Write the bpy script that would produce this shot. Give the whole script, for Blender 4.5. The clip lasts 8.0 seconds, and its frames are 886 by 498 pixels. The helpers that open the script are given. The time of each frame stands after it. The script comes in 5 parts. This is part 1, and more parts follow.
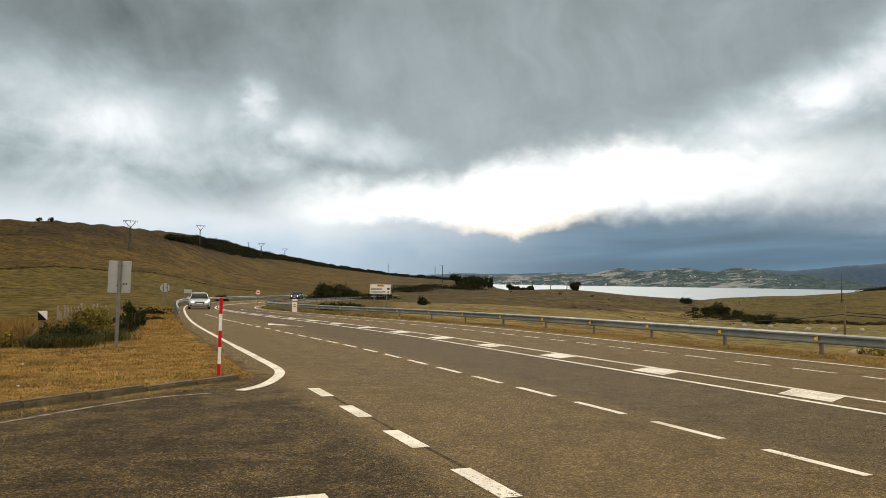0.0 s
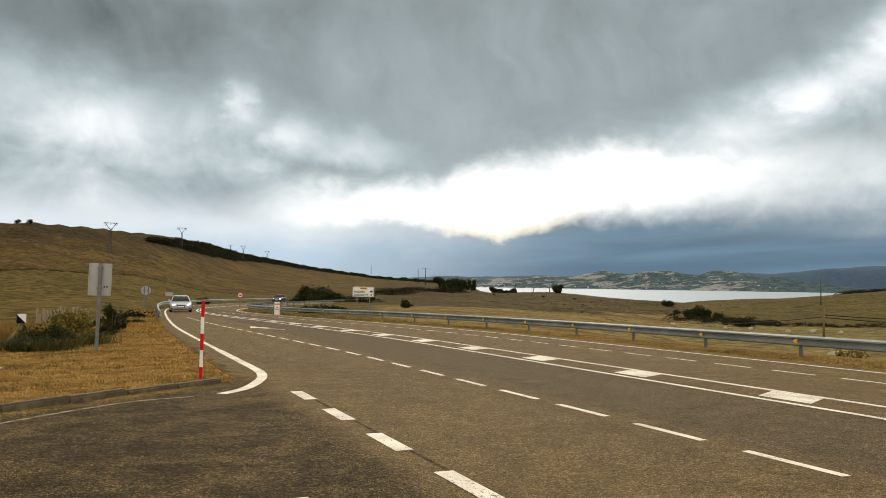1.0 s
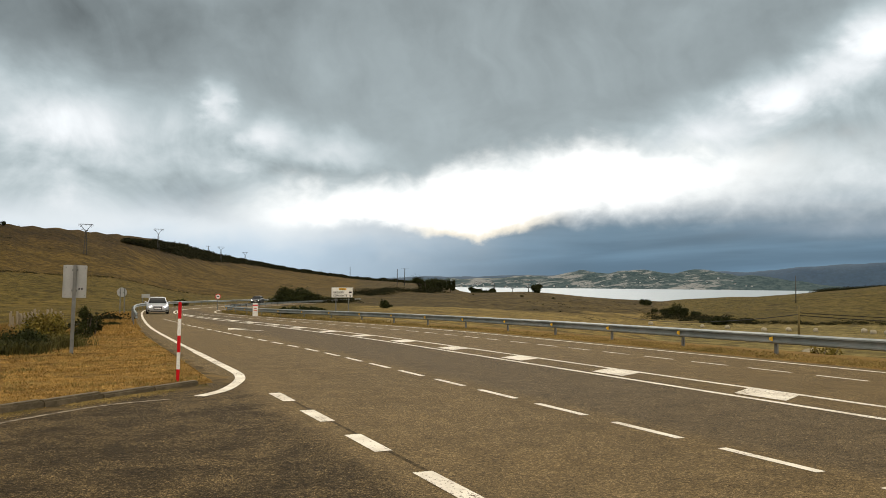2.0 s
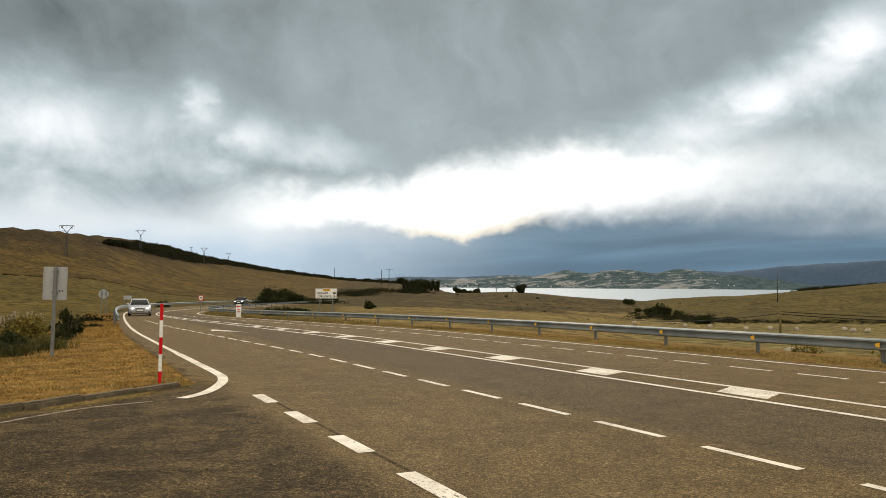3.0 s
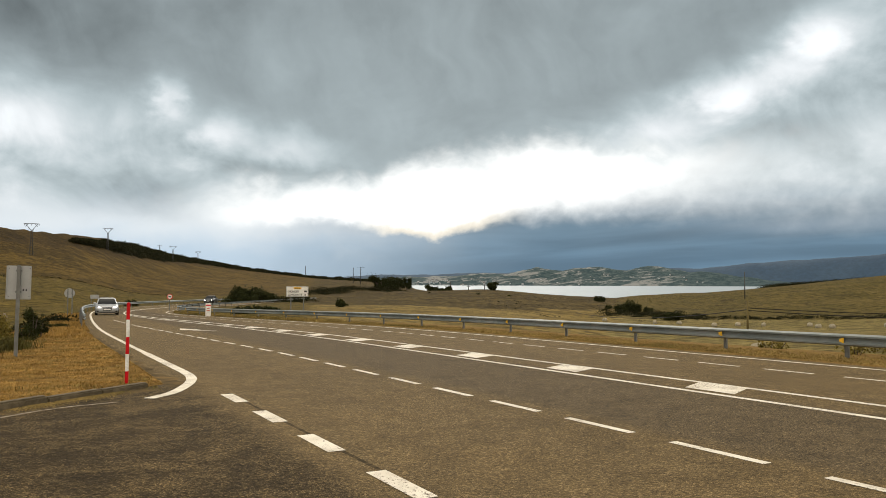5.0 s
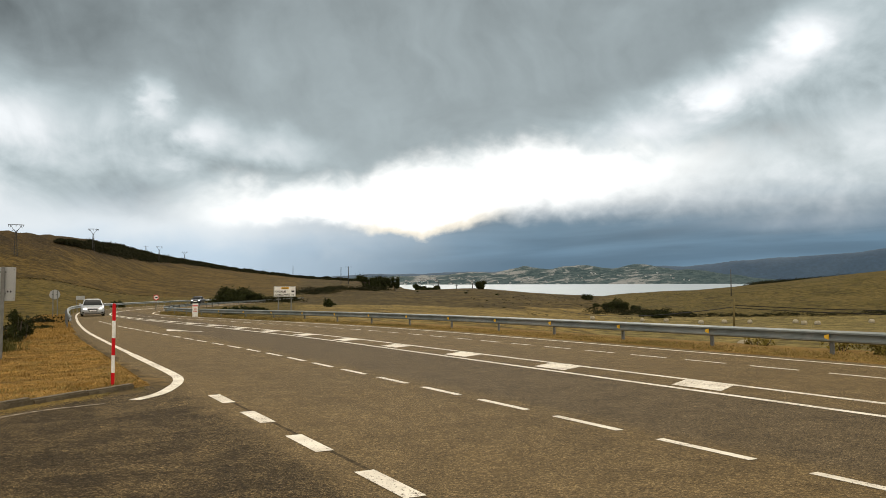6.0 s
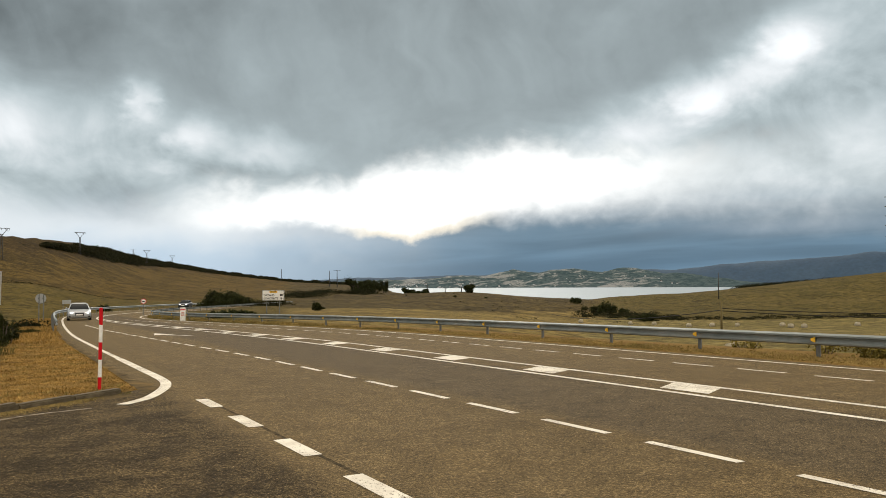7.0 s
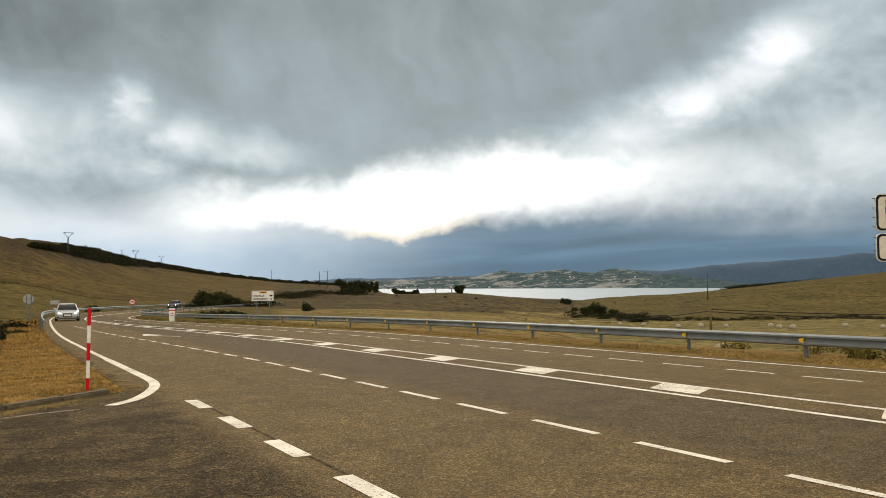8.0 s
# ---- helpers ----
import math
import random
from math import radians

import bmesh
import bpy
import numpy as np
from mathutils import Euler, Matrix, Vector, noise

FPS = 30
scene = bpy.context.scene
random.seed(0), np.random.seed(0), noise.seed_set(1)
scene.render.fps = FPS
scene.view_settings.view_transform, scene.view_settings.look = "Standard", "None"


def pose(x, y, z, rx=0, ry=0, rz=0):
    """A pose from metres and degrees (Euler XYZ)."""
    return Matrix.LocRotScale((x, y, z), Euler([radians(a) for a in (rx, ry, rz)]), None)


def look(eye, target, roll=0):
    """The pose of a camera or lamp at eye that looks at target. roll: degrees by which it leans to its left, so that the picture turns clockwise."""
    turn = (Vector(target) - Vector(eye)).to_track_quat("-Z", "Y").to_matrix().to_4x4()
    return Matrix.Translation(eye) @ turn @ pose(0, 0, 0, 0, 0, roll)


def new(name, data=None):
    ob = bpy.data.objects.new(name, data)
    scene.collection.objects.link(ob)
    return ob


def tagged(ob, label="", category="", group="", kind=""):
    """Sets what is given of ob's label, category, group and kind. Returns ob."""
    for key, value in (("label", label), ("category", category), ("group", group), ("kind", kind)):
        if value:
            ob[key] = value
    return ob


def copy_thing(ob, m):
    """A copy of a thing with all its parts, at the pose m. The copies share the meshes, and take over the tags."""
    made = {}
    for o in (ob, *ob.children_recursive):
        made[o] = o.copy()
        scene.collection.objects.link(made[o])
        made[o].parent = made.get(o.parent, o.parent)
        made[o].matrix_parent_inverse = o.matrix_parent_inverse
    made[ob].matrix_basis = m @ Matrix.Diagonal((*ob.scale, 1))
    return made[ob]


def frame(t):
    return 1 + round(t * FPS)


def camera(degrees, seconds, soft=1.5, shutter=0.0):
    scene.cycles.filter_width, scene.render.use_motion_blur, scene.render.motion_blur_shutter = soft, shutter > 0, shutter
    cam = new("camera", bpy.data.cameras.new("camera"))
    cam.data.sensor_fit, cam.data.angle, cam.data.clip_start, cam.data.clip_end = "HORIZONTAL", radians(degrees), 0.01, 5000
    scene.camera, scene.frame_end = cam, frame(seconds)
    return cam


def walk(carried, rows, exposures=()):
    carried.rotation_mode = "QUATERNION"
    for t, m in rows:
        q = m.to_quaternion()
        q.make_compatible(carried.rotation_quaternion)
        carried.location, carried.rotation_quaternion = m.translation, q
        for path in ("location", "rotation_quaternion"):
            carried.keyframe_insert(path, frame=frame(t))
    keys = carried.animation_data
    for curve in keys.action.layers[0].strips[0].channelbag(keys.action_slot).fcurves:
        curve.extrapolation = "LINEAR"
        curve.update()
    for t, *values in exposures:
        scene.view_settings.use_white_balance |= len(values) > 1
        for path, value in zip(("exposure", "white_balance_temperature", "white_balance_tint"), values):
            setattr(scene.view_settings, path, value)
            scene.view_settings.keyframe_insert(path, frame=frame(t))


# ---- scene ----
cam = camera(58.05, 8.0, soft=0.8)
EYE = 1.65
# seconds, yaw to the right, pitch up, roll (degrees), and the small drift of the eye in metres
ROWS = [
    (0.0, 0.000, 2.100, 0.800, 0.000, 0.000, 0.000),
    (0.5, 0.500, 2.344, 0.861, -0.009, -0.009, 0.000),
    (1.0, 1.211, 2.316, 0.817, -0.004, -0.015, 0.001),
    (1.5, 2.002, 2.319, 0.676, -0.002, -0.014, 0.003),
    (3.0, 3.834, 2.381, 0.300, 0.020, -0.014, 0.003),
    (3.5, 4.370, 2.343, 0.275, 0.021, -0.007, 0.004),
    (4.0, 5.108, 2.305, 0.177, 0.029, -0.007, 0.002),
    (4.5, 5.483, 2.269, 0.168, 0.035, 0.008, 0.002),
    (6.0, 6.733, 2.164, -0.213, 0.046, 0.010, 0.000),
    (6.5, 7.115, 2.258, -0.346, 0.043, 0.000, 0.004),
    (7.0, 7.537, 2.411, -0.266, 0.045, 0.003, 0.002),
    (7.5, 7.919, 2.472, -0.249, 0.042, -0.002, 0.003),
    (8.0, 8.233, 2.461, -0.216, 0.047, 0.005, 0.001),
]
walk(cam, [(t, pose(x, y, EYE + z, 90 + pitch, 0, -yaw) @ pose(0, 0, 0, 0, 0, roll)) for t, yaw, pitch, roll, x, y, z in ROWS])

# ---------------------------------------------------------------- sky and light
SUN_AZ, SUN_EL = 5.0, 28.0
EXPOSURE = 0.0
scene.view_settings.exposure = EXPOSURE

world = bpy.data.worlds.new("overcast_sky")
scene.world = world
world.use_nodes = True
WT = world.node_tree
WT.nodes.clear()


class Graph:
    """Shortcuts for building a node tree."""

    def __init__(self, tree):
        self.tree = tree

    def node(self, kind, **sets):
        n = self.tree.nodes.new(kind)
        for key, value in sets.items():
            if key == "operation":
                n.operation = value
            elif key == "blend":
                n.data_type, n.blend_type = "RGBA", value
            elif key == "dims":
                n.noise_dimensions = value
        return n

    def put(self, value, socket):
        if isinstance(value, bpy.types.NodeSocket):
            self.tree.links.new(value, socket)
        else:
            socket.default_value = value

    def math(self, op, a, b=0.0, c=0.0):
        n = self.node("ShaderNodeMath", operation=op)
        for value, socket in zip((a, b, c), n.inputs):
            self.put(value, socket)
        return n.outputs[0]

    def step(self, v, a, b, lo=0.0, hi=1.0):
        n = self.node("ShaderNodeMapRange")
        n.interpolation_type = "SMOOTHSTEP"
        for value, socket in zip((v, a, b, lo, hi), n.inputs):
            self.put(value, socket)
        return n.outputs[0]

    def mix(self, f, a, b, blend="MIX"):
        n = self.node("ShaderNodeMix", blend=blend)
        self.put(f, n.inputs["Factor"])
        for value, socket in ((a, n.inputs[6]), (b, n.inputs[7])):
            self.put(value if isinstance(value, bpy.types.NodeSocket) else (*value[:3], 1.0), socket)
        return n.outputs[2]

    def noise(self, vec, scale, detail=4.0, rough=0.55, distort=0.0):
        n = self.node("ShaderNodeTexNoise")
        self.put(vec, n.inputs["Vector"])
        n.inputs["Scale"].default_value, n.inputs["Detail"].default_value = scale, detail
        n.inputs["Roughness"].default_value, n.inputs["Distortion"].default_value = rough, distort
        return n.outputs["Fac"]

    def vector(self, x, y, z=0.0):
        n = self.node("ShaderNodeCombineXYZ")
        for value, socket in zip((x, y, z), n.inputs):
            self.put(value, socket)
        return n.outputs[0]


def build_sky():
    g = Graph(WT)
    m = g.math
    way = g.node("ShaderNodeTexCoord").outputs["Generated"]
    split = g.node("ShaderNodeSeparateXYZ")
    g.put(way, split.inputs[0])
    x, y, z = split.outputs
    az = m("MULTIPLY", m("ARCTAN2", x, y), 57.2958)
    el = m("MULTIPLY", m("ARCSINE", z), 57.2958)
    spread = m("DIVIDE", m("ADD", az, 30.0), 70.0)

    def by_azimuth(stops, top=20.0):
        """A smooth line over the azimuth, from (azimuth, value) pairs."""
        n = g.node("ShaderNodeValToRGB")
        ramp = n.color_ramp
        ramp.interpolation = "CARDINAL"
        for k, (a, v) in enumerate(stops):
            e = ramp.elements[k] if k < 2 else ramp.elements.new((a + 30) / 70)
            e.position, e.color = (a + 30) / 70, (v / top, v / top, v / top, 1)
            if k == 0:
                ramp.elements[1].position = 1.0
        g.put(spread, n.inputs[0])
        return m("MULTIPLY", n.outputs[0], top)

    def swirl(sx, sy, off, detail=5.0, rough=0.52, twist=0.3):
        return m("SUBTRACT", g.noise(g.vector(m("ADD", m("MULTIPLY", az, sx), off), m("MULTIPLY", el, sy), off * 0.37), 1.0, detail, rough, twist), 0.5)

    broad, ragged, curl = swirl(0.11, 0.13, 7.3), swirl(0.24, 0.34, 2.1), swirl(0.62, 0.8, 5.2, 4.0)
    # hanging rolls of the grey deck, leaning a little
    lean = m("ADD", az, m("MULTIPLY", el, 0.25))
    rolls = m("SUBTRACT", g.noise(g.vector(m("MULTIPLY", m("ADD", lean, m("MULTIPLY", broad, 7.0)), 0.20), m("MULTIPLY", m("ADD", el, m("MULTIPLY", ragged, 5.0)), 0.075), 3.1), 1.0, 5.0, 0.5, 0.4), 0.5)
    puffs = m("SUBTRACT", g.noise(g.vector(m("MULTIPLY", az, 0.13), m("MULTIPLY", el, 0.17), 9.4), 1.0, 6.0, 0.55, 0.7), 0.5)
    deck = m("ADD", 0.355, m("ADD", m("MULTIPLY", rolls, 0.26), m("MULTIPLY", puffs, 0.16)))
    deck = m("ADD", deck, m("MULTIPLY", curl, 0.03))
    # under the deck's ragged hem the cloud is thinner
    hem = by_azimuth([(-30, 12.6), (-22, 12.2), (-17, 11.2), (-13, 11.4), (-9, 10.2), (-4, 8.4), (1, 7.0), (4, 7.6), (8, 8.6), (13, 9.4), (18, 10.3), (22, 11.8), (26, 13.6), (30, 16.4), (36, 19.0)])
    eh = m("ADD", el, m("ADD", m("MULTIPLY", broad, 4.0), m("ADD", m("MULTIPLY", rolls, 4.5), m("MULTIPLY", ragged, 3.0))))
    under = g.step(m("SUBTRACT", eh, hem), 3.4, -2.2)
    pale = m("ADD", 0.575, m("ADD", m("MULTIPLY", puffs, 0.72), m("ADD", m("MULTIPLY", ragged, 0.42), m("MULTIPLY", curl, 0.14))))
    light = m("ADD", m("MULTIPLY", deck, m("SUBTRACT", 1.0, under)), m("MULTIPLY", pale, under))
    # thin and thick places: azimuth, height, half widths, strength
    spots = (
        (-22.5, 9.8, 4.5, 1.8, 0.42), (-13.2, 11.9, 1.1, 1.3, 0.36), (-10.0, 9.8, 1.8, 1.3, 0.36), (-4.6, 9.3, 2.6, 1.2, 0.26), (-6.0, 7.4, 5.0, 0.7, -0.14),
        (25.8, 12.4, 2.8, 1.1, 0.46), (31.2, 15.4, 1.7, 1.2, 0.42), (28.8, 13.8, 1.6, 0.8, 0.30), (21.0, 10.4, 3.2, 0.8, 0.22), (33.5, 11.0, 3.0, 1.5, -0.10), (0.0, 14.0, 8.0, 3.5, 0.05), (-21.0, 16.5, 7.0, 2.2, -0.12), (-14.0, 19.0, 14.0, 2.0, -0.05), (30.0, 9.0, 8.0, 1.6, 0.03),
    )
    wa, we = m("ADD", az, m("MULTIPLY", curl, 3.0)), m("ADD", el, m("MULTIPLY", ragged, 3.2))
    for a, e, sa, se, amp in spots:
        da, de = m("DIVIDE", m("SUBTRACT", wa, a), sa), m("DIVIDE", m("SUBTRACT", we, e), se)
        q = m("ADD", m("MULTIPLY", da, da), m("MULTIPLY", de, de))
        light = m("ADD", light, m("MULTIPLY", m("POWER", 2.71828, m("MULTIPLY", q, -0.8)), amp))
    light = m("MAXIMUM", light, 0.10)
    # the long bright break above the lake
    low = by_azimuth([(-14, 4.6), (-9, 4.2), (-3, 4.3), (0, 3.9), (1.8, 3.5), (5.0, 3.4), (8, 3.8), (10, 4.4), (13, 4.9), (17, 5.5), (21, 5.7), (26, 5.6), (34, 5.0)])
    top = by_azimuth([(-14, 5.0), (-9, 5.7), (-2, 6.0), (1, 6.5), (3.5, 7.5), (5.5, 8.3), (8.5, 8.2), (12, 9.0), (15, 9.1), (19, 8.8), (23, 8.9), (27, 9.0), (32, 9.6)])
    soft = by_azimuth([(-14, 1.3), (-8, 0.9), (0, 0.55), (8, 0.55), (12, 1.3), (20, 2.1), (30, 2.6)], 4.0)
    bright = by_azimuth([(-15, 0.0), (-11, 0.55), (-7, 0.95), (0, 1.0), (14, 1.0), (19, 0.95), (22, 0.75), (26, 0.40), (31, 0.15)], 1.0)
    eb = m("ADD", el, m("ADD", m("MULTIPLY", ragged, 1.4), m("MULTIPLY", curl, 1.1)))
    rise = g.step(m("DIVIDE", m("SUBTRACT", eb, low), soft), -1.0, 1.0)
    et = m("ADD", el, m("ADD", m("MULTIPLY", ragged, 3.4), m("MULTIPLY", curl, 1.6)))
    band = m("MULTIPLY", m("MULTIPLY", rise, g.step(m("SUBTRACT", et, top), 1.9, -1.3)), bright)
    tone = g.mix(g.step(eh, 7.0, 3.0), (0.850, 1.0, 1.050), (0.825, 0.98, 1.08))
    shade = g.node("ShaderNodeVectorMath", operation="SCALE")
    g.put(g.mix(g.step(light, 0.45, 0.95), tone, (0.955, 1.0, 1.03)), shade.inputs[0])
    g.put(light, shade.inputs["Scale"])
    # below the break: pale blue in the west, a rain-blue bank over the lake
    streak = g.noise(g.vector(m("MULTIPLY", az, 0.05), m("MULTIPLY", m("ADD", el, m("MULTIPLY", az, -0.05)), 0.55), 5.0), 1.0, 5.0, 0.5, 0.3)
    layer = g.node("ShaderNodeVectorMath", operation="SCALE")
    g.put(g.mix(g.step(m("ADD", el, m("MULTIPLY", ragged, 2.0)), 0.2, 5.0), (0.118, 0.204, 0.288), (0.136, 0.206, 0.268)), layer.inputs[0])
    g.put(g.step(streak, 0.36, 0.70, 0.92, 1.30), layer.inputs["Scale"])
    # a pale veil low in the east
    va, ve = m("DIVIDE", m("SUBTRACT", az, 31.0), 8.0), m("DIVIDE", m("SUBTRACT", m("ADD", el, m("MULTIPLY", ragged, 0.8)), 3.6), 0.55)
    veil = m("POWER", 2.71828, m("MULTIPLY", m("ADD", m("MULTIPLY", va, va), m("MULTIPLY", ve, ve)), -1.0))
    haze = g.mix(m("MULTIPLY", veil, 0.4), layer.outputs[0], (0.36, 0.43, 0.50))
    west = g.mix(g.step(m("ADD", el, m("MULTIPLY", ragged, 2.4)), 1.4, 4.2), (0.54, 0.67, 0.79), (0.78, 0.84, 0.88))
    lake = g.step(m("ADD", az, m("ADD", m("MULTIPLY", el, -0.9), m("MULTIPLY", broad, 9.0))), -14.0, 12.0)
    beneath = g.mix(lake, west, haze)
    colour = g.mix(m("SUBTRACT", 1.0, rise), shade.outputs[0], beneath)
    colour = g.mix(band, colour, (1.30, 1.30, 1.28))
    # gilt edge where the sun stands behind the bank
    gilt = m("MULTIPLY", m("MULTIPLY", m("MULTIPLY", rise, m("SUBTRACT", 1.0, rise)), g.step(az, -1.0, 3.0)), g.step(az, 13.0, 7.5))
    colour = g.mix(m("MULTIPLY", gilt, 2.1), colour, (1.0, 0.86, 0.62))
    # the deck is thinner and brighter overhead and behind
    open_up = m("MAXIMUM", g.step(el, 22.0, 60.0), m("MULTIPLY", g.step(y, 0.45, -0.5), g.step(el, 3.0, 20.0)))
    colour = g.mix(open_up, colour, g.mix(m("ADD", puffs, 0.5), (1.05, 0.94, 0.77), (2.00, 1.75, 1.38)))
    back = g.node("ShaderNodeBackground")
    g.put(colour, back.inputs["Color"])
    back.inputs["Strength"].default_value = 1.0
    sky = g.node("ShaderNodeTexSky")
    sky.sky_type, sky.sun_disc = "NISHITA", False
    sky.sun_elevation, sky.sun_rotation = radians(SUN_EL), radians(SUN_AZ)
    blue = g.node("ShaderNodeBackground")
    g.put(sky.outputs[0], blue.inputs["Color"])
    blue.inputs["Strength"].default_value = 0.0006
    both = g.node("ShaderNodeAddShader")
    g.put(back.outputs[0], both.inputs[0])
    g.put(blue.outputs[0], both.inputs[1])
    out = g.node("ShaderNodeOutputWorld")
    g.put(both.outputs[0], out.inputs["Surface"])


build_sky()

sun = new("sun", bpy.data.lights.new("sun", "SUN"))
sun.data.energy, sun.data.angle, sun.data.color = 1.0, radians(25), (1.0, 0.95, 0.86)
d = Vector((math.sin(radians(SUN_AZ)), math.cos(radians(SUN_AZ)), math.tan(radians(SUN_EL))))
sun.matrix_world = look(d * 100, (0, 0, 0))


# ---------------------------------------------------------------- materials
def material(name, colours, scale=1.0, rough=0.85, bump=0.3, fine=40.0, metal=0.0, depth=0.02, spec=0.3, contrast=1.0, jitter=0.0, stretch=(1, 1, 1), leaf=False):
    """A surface of two to three colours mixed by coarse and fine noise in metres, with fine relief."""
    mat = bpy.data.materials.new(name)
    mat.use_nodes = True
    g = Graph(mat.node_tree)
    bsdf = mat.node_tree.nodes["Principled BSDF"]
    place = g.node("ShaderNodeTexCoord").outputs["Object"]
    if stretch != (1, 1, 1):
        mp = g.node("ShaderNodeMapping")
        mp.inputs["Scale"].default_value = stretch
        g.put(place, mp.inputs["Vector"])
        place = mp.outputs[0]
    coarse = g.noise(place, scale, 6.0, 0.6, 0.4)
    grain = g.noise(place, fine, 3.0, 0.6)
    lo, hi = 0.5 - 0.22 / contrast, 0.5 + 0.22 / contrast
    colour = g.mix(g.step(coarse, lo, hi), colours[0], colours[1])
    if len(colours) > 2:
        patch = g.noise(place, scale * 0.23, 5.0, 0.6, 0.8)
        colour = g.mix(g.step(patch, 0.48, 0.66), colour, colours[2])
    value = g.math("ADD", 0.65, g.math("MULTIPLY", grain, 0.7))
    if jitter:
        info = g.node("ShaderNodeObjectInfo").outputs["Random"]
        isle = g.node("ShaderNodeNewGeometry").outputs["Random Per Island"]
        value = g.math("MULTIPLY", value, g.math("ADD", 1.0 - jitter, g.math("MULTIPLY", g.math("FRACT", g.math("ADD", info, isle)), 2 * jitter)))
    shade = g.node("ShaderNodeVectorMath", operation="SCALE")
    g.put(colour, shade.inputs[0])
    g.put(value, shade.inputs["Scale"])
    g.put(shade.outputs[0], bsdf.inputs["Base Color"])
    g.put(g.math("ADD", rough - 0.08, g.math("MULTIPLY", grain, 0.16)), bsdf.inputs["Roughness"])
    bsdf.inputs["Metallic"].default_value = metal
    bsdf.inputs["Specular IOR Level"].default_value = spec
    if bump:
        b = g.node("ShaderNodeBump")
        b.inputs["Strength"].default_value, b.inputs["Distance"].default_value = bump, depth
        g.put(g.math("ADD", grain, g.math("MULTIPLY", coarse, 0.5)), b.inputs["Height"])
        g.put(b.outputs[0], bsdf.inputs["Normal"])
    if leaf:
        thin = g.node("ShaderNodeBsdfTranslucent")
        g.put(shade.outputs[0], thin.inputs["Color"])
        both = g.node("ShaderNodeMixShader")
        both.inputs[0].default_value = 0.3
        g.put(bsdf.outputs[0], both.inputs[1])
        g.put(thin.outputs[0], both.inputs[2])
        g.put(both.outputs[0], mat.node_tree.nodes["Material Output"].inputs["Surface"])
    return mat


def plain(name, colour, rough=0.5, metal=0.0, glow=0.0):
    """A small, even surface with a little grain."""
    mat = material(name, (colour, tuple(c * 0.82 for c in colour)), 6.0, rough, 0.05, 60.0, metal, 0.002, 0.15)
    if glow:
        bsdf = mat.node_tree.nodes["Principled BSDF"]
        bsdf.inputs["Emission Color"].default_value = (1.0, 0.97, 0.9, 1)
        bsdf.inputs["Emission Strength"].default_value = glow
    return mat


U, V = Vector((-0.36, 0.933)).normalized(), Vector((0.933, 0.36)).normalized()


